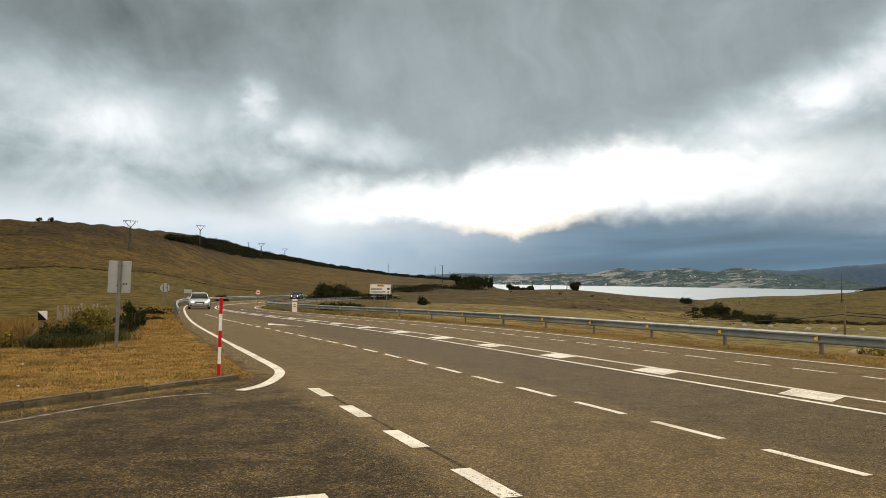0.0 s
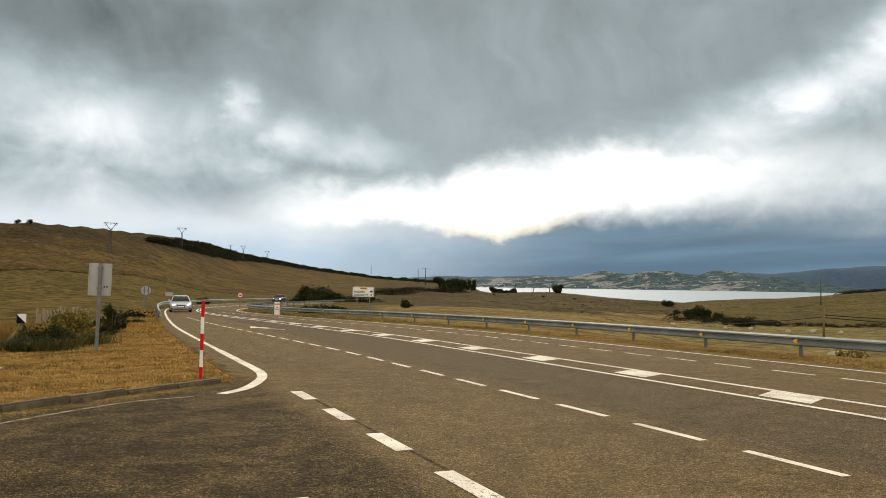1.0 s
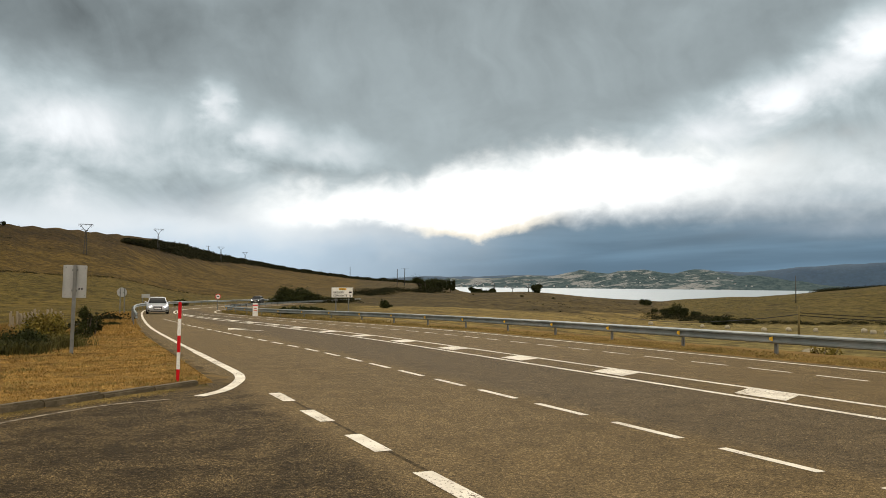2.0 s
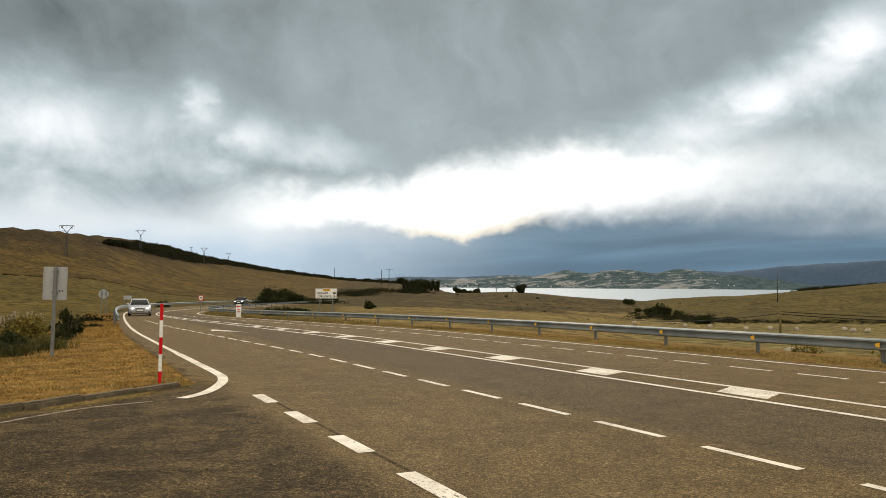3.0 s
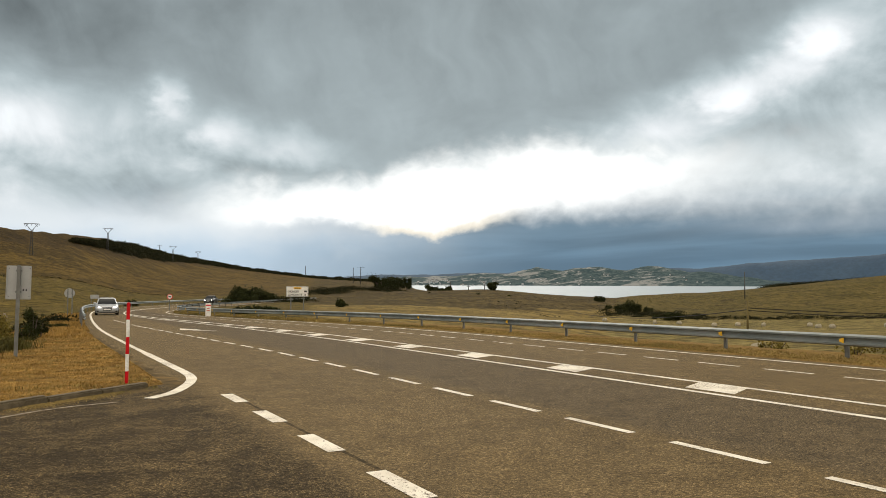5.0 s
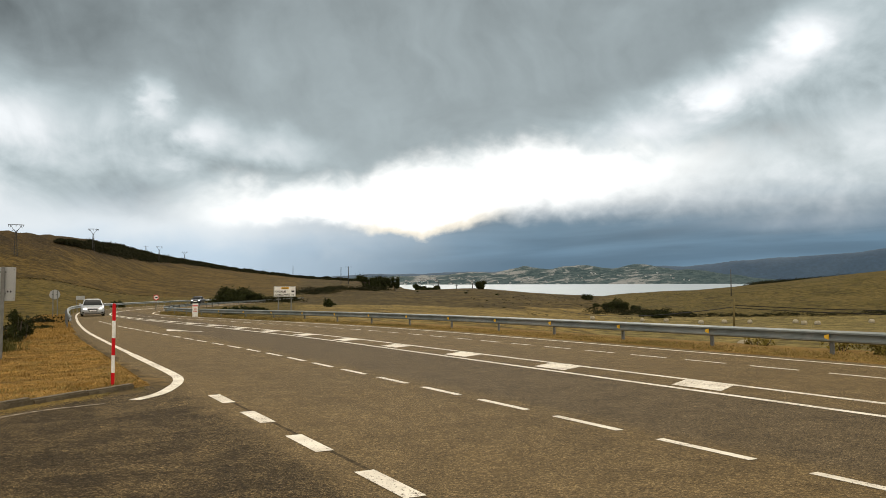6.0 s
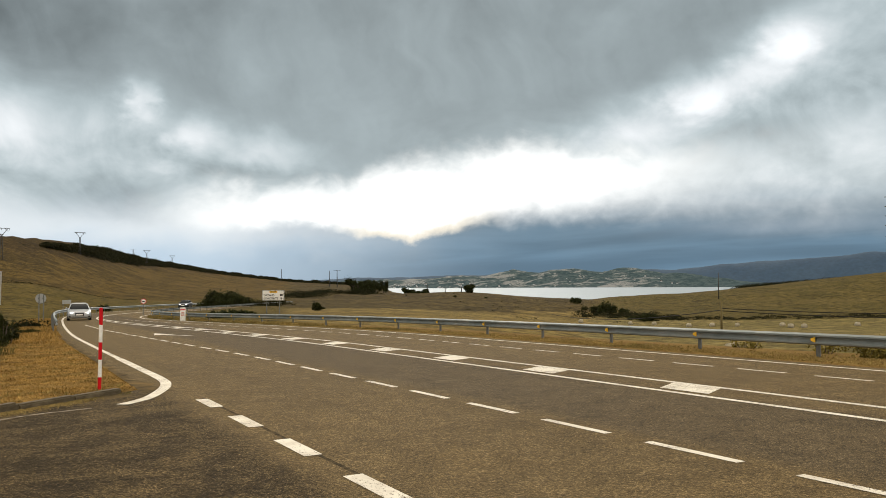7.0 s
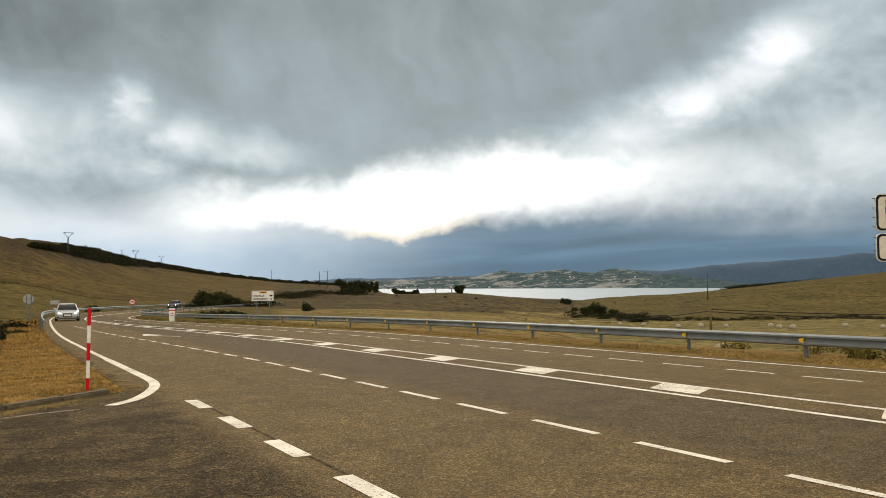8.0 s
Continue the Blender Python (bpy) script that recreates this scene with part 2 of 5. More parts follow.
def asphalt(name, base, warm, dark_lane):
    """Worn tarmac: pale stones in dark binder, long wheel tracks, patches, hairline cracks."""
    mat = bpy.data.materials.new(name)
    mat.use_nodes = True
    g = Graph(mat.node_tree)
    m = g.math
    bsdf = mat.node_tree.nodes["Principled BSDF"]
    place = g.node("ShaderNodeTexCoord").outputs["Object"]
    split = g.node("ShaderNodeSeparateXYZ")
    g.put(place, split.inputs[0])
    x, y, _ = split.outputs
    along = m("ADD", m("MULTIPLY", x, U.x), m("MULTIPLY", y, U.y))
    across = m("ADD", m("MULTIPLY", x, V.x), m("MULTIPLY", y, V.y))
    blot = g.noise(place, 0.35, 6.0, 0.62, 0.5)
    track = g.noise(g.vector(m("MULTIPLY", along, 0.03), across), 1.3, 4.0, 0.6)
    stone = g.noise(place, 115.0, 2.0, 0.6)
    grit = g.noise(place, 36.0, 3.0, 0.7)
    colour = g.mix(g.step(blot, 0.36, 0.64), base, warm)
    colour = g.mix(m("MULTIPLY", g.step(track, 0.42, 0.66), 0.28), colour, tuple(c * 0.62 for c in base))
    if dark_lane:
        wob = m("ADD", across, m("MULTIPLY", m("SUBTRACT", blot, 0.5), 0.5))
        lane = m("MULTIPLY", g.step(wob, 6.3, 6.9), g.step(wob, 10.2, 9.6))
        colour = g.mix(m("MULTIPLY", lane, 0.58), colour, (0.054, 0.045, 0.033))
        old = m("MULTIPLY", g.step(wob, 2.75, 2.15), g.step(along, 17.0, 14.0))
        colour = g.mix(m("MULTIPLY", old, 0.75), colour, (0.042, 0.028, 0.010))
    speck = g.noise(place, 72.0, 2.0, 0.7)
    chips = g.noise(place, 85.0, 2.0, 0.7)
    coarse = m("ADD", 0.45, m("MULTIPLY", old, 0.35)) if dark_lane else 1.0
    colour = g.mix(m("MULTIPLY", g.step(stone, 0.54, 0.66), 0.9), colour, (0.215, 0.160, 0.088))
    colour = g.mix(m("MULTIPLY", g.step(speck, 0.57, 0.66), m("MULTIPLY", coarse, 0.75)), colour, (0.235, 0.168, 0.082))
    colour = g.mix(m("MULTIPLY", g.step(speck, 0.44, 0.33), m("MULTIPLY", coarse, 0.85)), colour, (0.018, 0.013, 0.006))
    if dark_lane:
        colour = g.mix(m("MULTIPLY", g.step(chips, 0.54, 0.64), m("MULTIPLY", old, 0.6)), colour, (0.205, 0.152, 0.072))
        colour = g.mix(m("MULTIPLY", g.step(chips, 0.46, 0.36), m("MULTIPLY", old, 0.4)), colour, (0.018, 0.012, 0.004))
    lump = g.noise(place, 6.0, 4.0, 0.7)
    value = m("MULTIPLY", m("ADD", 0.30, m("MULTIPLY", grit, 1.40)), m("ADD", 0.66, m("MULTIPLY", lump, 0.66)))
    # single stones of the aggregate
    for size, rough_part in ((90.0, 0.55), (46.0, 0.45)):
        cells = g.node("ShaderNodeTexVoronoi")
        cells.inputs["Scale"].default_value = size
        g.put(place, cells.inputs["Vector"])
        tint = g.node("ShaderNodeSeparateColor")
        g.put(cells.outputs["Color"], tint.inputs[0])
        grain = m("POWER", tint.outputs[0], 1.6)
        swing = m("ADD", 0.78, m("MULTIPLY", old, rough_part)) if dark_lane else rough_part
        value = m("MULTIPLY", value, m("ADD", 1.0, m("MULTIPLY", m("SUBTRACT", grain, 0.385), swing)))
    crack = g.node("ShaderNodeTexVoronoi")
    crack.feature = "DISTANCE_TO_EDGE"
    crack.inputs["Scale"].default_value = 0.22
    bent = g.node("ShaderNodeVectorMath", operation="ADD")
    g.put(place, bent.inputs[0])
    wob = g.noise(place, 1.6, 6.0, 0.7)
    g.put(g.vector(m("MULTIPLY", wob, 2.6), m("MULTIPLY", wob, -2.1)), bent.inputs[1])
    g.put(bent.outputs[0], crack.inputs["Vector"])
    line = g.step(crack.outputs["Distance"], 0.0, 0.006, 0.72, 1.0)
    value = m("MULTIPLY", value, m("MULTIPLY", line, g.step(g.noise(place, 1.9, 5.0, 0.65), 0.34, 0.66, 0.86, 1.1)))
    if dark_lane:
        mottle = g.step(g.noise(place, 1.1, 5.0, 0.7, 0.6), 0.34, 0.68, -0.24, 0.36)
        value = m("MULTIPLY", value, m("ADD", 1.0, m("MULTIPLY", old, m("SUBTRACT", mottle, 0.30))))
    shade = g.node("ShaderNodeVectorMath", operation="SCALE")
    g.put(colour, shade.inputs[0])
    g.put(value, shade.inputs["Scale"])
    g.put(shade.outputs[0], bsdf.inputs["Base Color"])
    g.put(m("ADD", 0.75, m("MULTIPLY", grit, 0.2)), bsdf.inputs["Roughness"])
    bsdf.inputs["Specular IOR Level"].default_value = 0.06
    b = g.node("ShaderNodeBump")
    b.inputs["Strength"].default_value, b.inputs["Distance"].default_value = 0.6, 0.012
    g.put(m("ADD", stone, grit), b.inputs["Height"])
    g.put(b.outputs[0], bsdf.inputs["Normal"])
    return mat


def road_paint():
    """Thick white road paint, dulled by tyres and chipped through to the tarmac."""
    mat = bpy.data.materials.new("worn_white_road_paint")
    mat.use_nodes = True
    g = Graph(mat.node_tree)
    bsdf = mat.node_tree.nodes["Principled BSDF"]
    place = g.node("ShaderNodeTexCoord").outputs["Object"]
    dull = g.noise(place, 2.2, 5.0, 0.65)
    chip = g.noise(place, 26.0, 5.0, 0.75)
    where = g.noise(place, 0.9, 4.0, 0.6)
    colour = g.mix(g.step(dull, 0.36, 0.66), (0.74, 0.70, 0.61), (0.56, 0.51, 0.43))
    worn = g.step(g.math("ADD", chip, g.math("MULTIPLY", where, 0.42)), 0.78, 0.84)
    colour = g.mix(worn, colour, (0.11, 0.082, 0.05))
    g.put(colour, bsdf.inputs["Base Color"])
    bsdf.inputs["Roughness"].default_value = 0.75
    bsdf.inputs["Specular IOR Level"].default_value = 0.2
    b = g.node("ShaderNodeBump")
    b.inputs["Strength"].default_value, b.inputs["Distance"].default_value = 0.5, 0.006
    g.put(chip, b.inputs["Height"])
    g.put(b.outputs[0], bsdf.inputs["Normal"])
    return mat


def pasture():
    """Grazed, sun-dried grassland in fields of their own colour: golden hillside, olive meadow, mown straw, brown heath, hayfield, mown verges."""
    mat = bpy.data.materials.new("dry_pasture")
    mat.use_nodes = True
    g = Graph(mat.node_tree)
    m = g.math
    bsdf = mat.node_tree.nodes["Principled BSDF"]
    place = g.node("ShaderNodeTexCoord").outputs["Object"]
    split = g.node("ShaderNodeSeparateXYZ")
    g.put(place, split.inputs[0])
    x, y, z = split.outputs
    far = m("SQRT", m("ADD", m("MULTIPLY", x, x), m("MULTIPLY", y, y)))
    az = m("MULTIPLY", m("ARCTAN2", x, y), 57.2958)
    wide = g.noise(place, 0.014, 5.0, 0.6, 0.6)
    mid = g.noise(place, 0.075, 6.0, 0.65, 0.4)
    tuft = g.noise(place, 0.55, 6.0, 0.7)
    fine = g.noise(place, 9.0, 4.0, 0.7)
    track = g.noise(g.vector(m("MULTIPLY", x, 0.05), m("MULTIPLY", y, 0.05), m("MULTIPLY", z, 0.8)), 1.0, 6.0, 0.7, 0.5)
    wob = m("SUBTRACT", mid, 0.5)

    def field(f, base, light, dark):
        """One field: two shades in patches, worn paths along the slope."""
        c = g.mix(g.step(mid, 0.40, 0.62), light, base)
        c = g.mix(m("MULTIPLY", g.step(track, 0.54, 0.63), f), c, dark)
        return g.mix(m("MULTIPLY", g.step(wide, 0.46, 0.62), 0.5), c, base)

    gold = field(0.5, (0.060, 0.040, 0.008), (0.106, 0.068, 0.014), (0.030, 0.021, 0.006))
    moor = field(0.4, (0.034, 0.023, 0.007), (0.058, 0.037, 0.010), (0.019, 0.014, 0.006))
    meadow = field(0.3, (0.074, 0.056, 0.012), (0.100, 0.072, 0.016), (0.046, 0.036, 0.009))
    straw = field(0.3, (0.128, 0.092, 0.027), (0.195, 0.142, 0.046), (0.080, 0.058, 0.018))
    heath = field(0.6, (0.052, 0.038, 0.012), (0.080, 0.057, 0.017), (0.024, 0.018, 0.007))
    pasture_east = field(0.65, (0.074, 0.058, 0.014), (0.100, 0.075, 0.020), (0.036, 0.028, 0.009))
    hay = field(0.2, (0.128, 0.104, 0.036), (0.180, 0.142, 0.054), (0.085, 0.070, 0.026))
    # the hillside over the road: olive meadow at its foot, brown moor along the top
    up = m("ADD", z, m("MULTIPLY", wob, 9.0))
    hill = g.mix(g.step(up, 8.0, 17.0), gold, moor)
    foot = m("SUBTRACT", far, m("ADD", 207.0, m("MULTIPLY", m("ADD", az, 29.0), 3.7)))
    hill = g.mix(g.step(foot, 1.0, -1.0), hill, meadow)
    # the lake side: mown straw by the road, heath on the rise, grazed slope and hayfield to the east
    rise = m("ADD", far, m("ADD", m("MULTIPLY", wob, 50.0), m("MULTIPLY", az, -5.0)))
    lake_side = g.mix(g.step(rise, 148.0, 156.0), straw, heath)
    east = m("ADD", az, m("ADD", m("MULTIPLY", wob, 5.0), m("MULTIPLY", far, -0.004)))
    east_land = g.mix(g.step(m("ADD", far, m("MULTIPLY", wob, 10.0)), 207.0, 211.0), hay, pasture_east)
    lake_side = g.mix(g.step(east, 16.4, 17.6), lake_side, east_land)
    colour = g.mix(g.step(m("ADD", az, m("MULTIPLY", wob, 3.0)), -4.2, -3.0), hill, lake_side)
    verge = g.mix(g.step(tuft, 0.40, 0.62), (0.28, 0.175, 0.050), (0.130, 0.080, 0.026))
    colour = g.mix(g.step(m("ADD", far, m("MULTIPLY", mid, 20.0)), 66.0, 48.0), colour, verge)
    value = m("MULTIPLY", g.step(tuft, 0.34, 0.66, 0.42, 1.50), m("ADD", 0.5, fine))
    litter = g.noise(place, 38.0, 3.0, 0.7)
    value = m("MULTIPLY", value, g.step(litter, 0.36, 0.64, 0.66, 1.30))
    shade = g.node("ShaderNodeVectorMath", operation="SCALE")
    g.put(colour, shade.inputs[0])
    g.put(value, shade.inputs["Scale"])
    g.put(shade.outputs[0], bsdf.inputs["Base Color"])
    bsdf.inputs["Roughness"].default_value = 0.95
    bsdf.inputs["Specular IOR Level"].default_value = 0.05
    b = g.node("ShaderNodeBump")
    b.inputs["Strength"].default_value, b.inputs["Distance"].default_value = 0.9, 0.5
    g.put(m("ADD", tuft, m("MULTIPLY", fine, 0.1)), b.inputs["Height"])
    g.put(b.outputs[0], bsdf.inputs["Normal"])
    return mat


ROAD_MAT = asphalt("worn_brown_asphalt", (0.122, 0.088, 0.042), (0.130, 0.092, 0.042), True)
APRON_MAT = ROAD_MAT
PAINT = road_paint()
FADED = material("almost_worn_off_paint", ((0.30, 0.255, 0.19), (0.085, 0.064, 0.036)), 9.0, 0.8, 0.4, 45.0, contrast=2.4)
LAND = pasture()
KERB_MAT = material("weathered_concrete", ((0.165, 0.132, 0.084), (0.085, 0.068, 0.042), (0.042, 0.036, 0.018)), 7.0, 0.9, 0.9, 40.0, depth=0.02, contrast=1.2)
ZINC = material("galvanised_steel", ((0.21, 0.235, 0.235), (0.15, 0.172, 0.172), (0.27, 0.285, 0.275)), 1.8, 0.55, 0.1, 120.0, 0.35, 0.004)
POST_STEEL = material("dull_galvanised_steel", ((0.20, 0.205, 0.20), (0.13, 0.135, 0.13)), 4.0, 0.65, 0.15, 40.0, 0.3, 0.003)
GREY_BACK = material("dull_sign_back", ((0.40, 0.41, 0.41), (0.35, 0.36, 0.36)), 1.6, 0.5, 0.05, 220.0, 0.35, 0.003)
RED = plain("red_band", (0.60, 0.008, 0.014), 0.6)
WHITE = plain("white_enamel", (0.86, 0.85, 0.82), 0.4)
BLACK = plain("black_enamel", (0.015, 0.015, 0.016), 0.45)
AMBER = plain("amber_reflector", (0.90, 0.52, 0.05), 0.4)
YELLOW = plain("yellow_sheet", (0.75, 0.42, 0.03), 0.4)


# ---------------------------------------------------------------- helpers for building
def mesh_of(name, bm, mat, smooth=False):
    me = bpy.data.meshes.new(name)
    bm.to_mesh(me)
    bm.free()
    for mm in (mat if isinstance(mat, (list, tuple)) else (mat,)):
        me.materials.append(mm)
    if smooth:
        me.polygons.foreach_set("use_smooth", [True] * len(me.polygons))
    return me


def part(name, bm, mat, parent=None, label="", smooth=False, m=None):
    """One mesh object under a thing or a part."""
    ob = new(name, mesh_of(name, bm, mat, smooth))
    if parent:
        ob.parent = parent
    if m is not None:
        ob.matrix_local = m
    return tagged(ob, label) if label else ob


def sheet(name, verts, faces, mat, parent=None, smooth=False):
    me = bpy.data.meshes.new(name)
    me.from_pydata([tuple(v) for v in verts], [], [tuple(f) for f in faces])
    me.materials.append(mat)
    if smooth:
        me.polygons.foreach_set("use_smooth", [True] * len(me.polygons))
    ob = new(name, me)
    if parent:
        ob.parent = parent
    return ob


def box(bm, x0, x1, y0, y1, z0, z1, bevel=0.0):
    made = bmesh.ops.create_cube(bm, size=1.0, matrix=Matrix.LocRotScale(((x0 + x1) / 2, (y0 + y1) / 2, (z0 + z1) / 2), None, (x1 - x0, y1 - y0, z1 - z0)))
    if bevel:
        edges = {e for v in made["verts"] for e in v.link_edges}
        bmesh.ops.bevel(bm, geom=list(edges), offset=bevel, segments=2, affect="EDGES")
    return bm


def rod(bm, a, b, r0, r1=None, sides=10):
    """A tapered round bar from a to b."""
    a, b = Vector(a), Vector(b)
    turn = (b - a).to_track_quat("Z", "Y").to_matrix().to_4x4()
    bmesh.ops.create_cone(bm, cap_ends=True, segments=sides, radius1=r0, radius2=r0 if r1 is None else r1, depth=(b - a).length, matrix=Matrix.Translation((a + b) / 2) @ turn)
    return bm


def loft(bm, rings):
    rows = [[bm.verts.new(v) for v in ring] for ring in rings]
    for a, b in zip(rows, rows[1:]):
        for i in range(len(a)):
            j = (i + 1) % len(a)
            bm.faces.new((a[i], a[j], b[j], b[i]))
    bm.faces.new(list(reversed(rows[0])))
    bm.faces.new(rows[-1])
    bmesh.ops.recalc_face_normals(bm, faces=bm.faces)
    return bm


def smooth_path(points, gap=1.0):
    """A curve through plan points (s, p), resampled every gap metres."""
    pts = [Vector(q) for q in points]
    pts = [pts[0] * 2 - pts[1], *pts, pts[-1] * 2 - pts[-2]]
    out = []
    for a, b, c, e in zip(pts, pts[1:], pts[2:], pts[3:]):
        n = max(2, int((c - b).length / gap))
        for i in range(n):
            t = i / n
            m1, m2 = (c - a) / 2, (e - b) / 2
            k = (c - b).length
            m1, m2 = m1.normalized() * k, m2.normalized() * k
            out.append((2 * t**3 - 3 * t**2 + 1) * b + (t**3 - 2 * t**2 + t) * m1 + (3 * t**2 - 2 * t**3) * c + (t**3 - t**2) * m2)
    out.append(pts[-2])
    return out


def plan(s, p):
    """Along and across the road to east and north."""
    return s * U.x + p * V.x, s * U.y + p * V.y


FALL = 0.018


def road_z(x, y):
    s = x * U.x + y * U.y
    return -FALL * np.clip(s, -80, 240)


# the road's lines, along and across
LEFT = [(-60, 2.85), (20, 2.85), (30, 2.78), (40, 2.78), (50, 3.05), (62, 3.55), (76, 4.3), (88, 5.3), (97, 6.8), (106, 9.0), (118, 13.0), (134, 19.0), (152, 26.5), (177, 38.0), (230, 62.0)]
RIGHT = [(-60, 15.6), (25, 15.6), (34, 15.3), (44, 14.1), (54, 12.5), (63, 11.1), (72, 10.4), (80, 11.2), (90, 13.7), (101, 17.8), (116, 24.3), (137, 33.5), (170, 48.0), (225, 72.0)]
MIDDLE = [(-60, 9.72), (25, 9.68), (37, 9.1), (48, 8.2), (56, 7.4), (64, 6.9), (72, 6.8), (80, 7.4), (90, 9.0), (100, 12.0), (116, 18.0), (135, 25.5), (170, 41.0), (225, 66.0)]
SLIP = [(-60, 6.4), (20, 6.2), (32, 5.6), (45, 4.85), (57, 4.6)]
LEFT_PATH, RIGHT_PATH, MIDDLE_PATH, SLIP_PATH = (smooth_path(q) for q in (LEFT, RIGHT, MIDDLE, SLIP))


def side(path, i):
    a, b = path[max(i - 1, 0)], path[min(i + 1, len(path) - 1)]
    t = (b - a).normalized()
    return Vector((t.y, -t.x))


def offset(path, by):
    """The path moved by metres to its left (minus: to its right)."""
    return [q + side(path, i) * (by(q.x) if callable(by) else by) for i, q in enumerate(path)]


def even(path, n):
    """n points evenly spaced along the path."""
    a = np.array([tuple(q) for q in path])
    run = np.concatenate(([0], np.cumsum(np.hypot(*np.diff(a, axis=0).T))))
    at = np.linspace(0, run[-1], n)
    return np.stack([np.interp(at, run, a[:, 0]), np.interp(at, run, a[:, 1])], 1)


N = 260
SIDE_L = even(offset(LEFT_PATH, lambda s: 0.62 if s < 40 else 0.5), N)
SIDE_R = even(offset(RIGHT_PATH, -0.55), N)
MID = (SIDE_L + SIDE_R) / 2
HALF = np.hypot(*(SIDE_L - SIDE_R).T) / 2


def kerb_s(p):
    return 13.63 + 0.89 * p


def off_road(s, p):
    """Metres outside the tarmac (minus: inside), for the road and for the lay-by in which the camera stands."""
    d2 = (s[..., None] - MID[:, 0]) ** 2 + (p[..., None] - MID[:, 1]) ** 2
    i = d2.argmin(-1)
    road = np.sqrt(np.take_along_axis(d2, i[..., None], -1)[..., 0]) - HALF[i]
    bay = np.maximum((s - kerb_s(p)) / 1.34, p - 2.3)
    return road, bay


def ease(v):
    v = np.clip(v, 0, 1)
    return v * v * (3 - 2 * v)


# land forms by bearing (degrees): open field on the lake side, and the ridge
FIELD_AZ = [-60, -5, 0, 4, 9, 13, 18, 24, 30, 37, 60]
FIELD_70 = [-1.5, -1.6, -1.8, -2.2, -2.6, -3.2, -4.0, -4.2, -4.2, -4.0, -3.0]
FIELD_200 = [-4.0, -3.8, -3.6, -4.0, -5.0, -6.3, -7.8, -8.3, -8.0, -7.3, -5.0]
CREST_R = [380, 380, 380, 380, 370, 340, 330, 430, 460, 480, 480]
CREST_Z = [-4.0, -4.0, -4.0, -3.1, -2.8, -4.5, -5.8, -4.4, 0.2, 6.0, 12.0]
RIDGE_AZ = [-75, -29.1, -25.9, -22.5, -18.9, -17.1, -15.2, -11.4, -7.4, -3.4, 0.7, 3.1, 5.0]
RIDGE_R = [300, 330, 345, 380, 430, 480, 560, 720, 800, 850, 800, 700, 650]
RIDGE_Z = [16.0, 20.8, 22.2, 23.2, 23.8, 24.6, 23.2, 18.6, 10.8, 3.8, 0.0, -1.4, -12.0]
FOOT_AZ = [-75, -20, -15, -10, -5, 5]
FOOT_R = [55, 70, 130, 190, 260, 380]
LAKE_Z = -25.5


def land_z(x, y):
    """Height of the open land."""
    az, r = np.degrees(np.arctan2(x, y)), np.hypot(x, y)
    rc, zc = np.interp(az, FIELD_AZ, CREST_R), np.interp(az, FIELD_AZ, CREST_Z)
    z70, z200 = np.interp(az, FIELD_AZ, FIELD_70), np.interp(az, FIELD_AZ, FIELD_200)
    z = np.where(r < 70, -0.2 + (z70 + 0.2) * ease(r / 70), z70 + (z200 - z70) * ease((r - 70) / 130))
    z = np.where(r > 200, z200 + (zc - z200) * ease((r - 200) / (rc - 200)), z)
    z = np.where(r > rc, zc + (-34 - zc) * ease((r - rc) / (rc * 1.3)), z)
    fr = np.interp(az, FOOT_AZ, FOOT_R)
    gr, gz = np.interp(az, RIDGE_AZ, RIDGE_R), np.interp(az, RIDGE_AZ, RIDGE_Z)
    up = np.clip((r - fr) / (gr - fr), 0, 1)
    hill = -4.5 + (gz + 4.5) * up ** 2.1
    hill = np.where(r > gr, gz - (r - gr) * 0.05, hill)
    hill = np.where((az < 5) & (az > -100), hill, -40)
    z = np.maximum(z, hill)
    z = z + 1.8 * np.exp(-((az + 0.5) / 3.2) ** 2 - ((r - 318) / 26.0) ** 2) + 1.6 * np.exp(-((az + 7.4) / 1.5) ** 2 - ((r - 176) / 12.0) ** 2)
    roll = np.sin(x * 0.031 + 1.3) * np.sin(y * 0.027) * 0.5 + np.sin(x * 0.11 + y * 0.07) * 0.12
    return z + roll * ease((r - 60) / 150) * np.clip(r / 300, 0, 1.5) * np.where(az < 4, 0.4, 1.0)


def ground_z(x, y):
    x, y = np.asarray(x, float), np.asarray(y, float)
    s, p = x * U.x + y * U.y, x * V.x + y * V.y
    road, bay = off_road(s, p)
    out = np.minimum(road, bay)
    flat = road_z(x, y)
    verge = flat + 0.07 * ease(out / 0.12) - 0.05
    z = verge + (land_z(x, y) - verge) * ease((out - 1.5) / 15.0)
    bank = np.where(bay < road, 0.03, -0.02)
    z = z + bank * ease((out - 0.1) / 0.5) * (1 - ease((out - 3) / 8))
    # the bank falls away beside the bend
    z = z - 1.2 * ease((s - 34) / 12.0) * ease((120 - s) / 30.0) * ease((out - 1.7) / 4.5) * (p < 3.5) * (1 - ease((np.hypot(x, y) - 80) / 60.0))
    return np.where(out < 0, flat - 0.06, z)


def gz(x, y):
    return float(ground_z(np.array([x]), np.array([y]))[0])


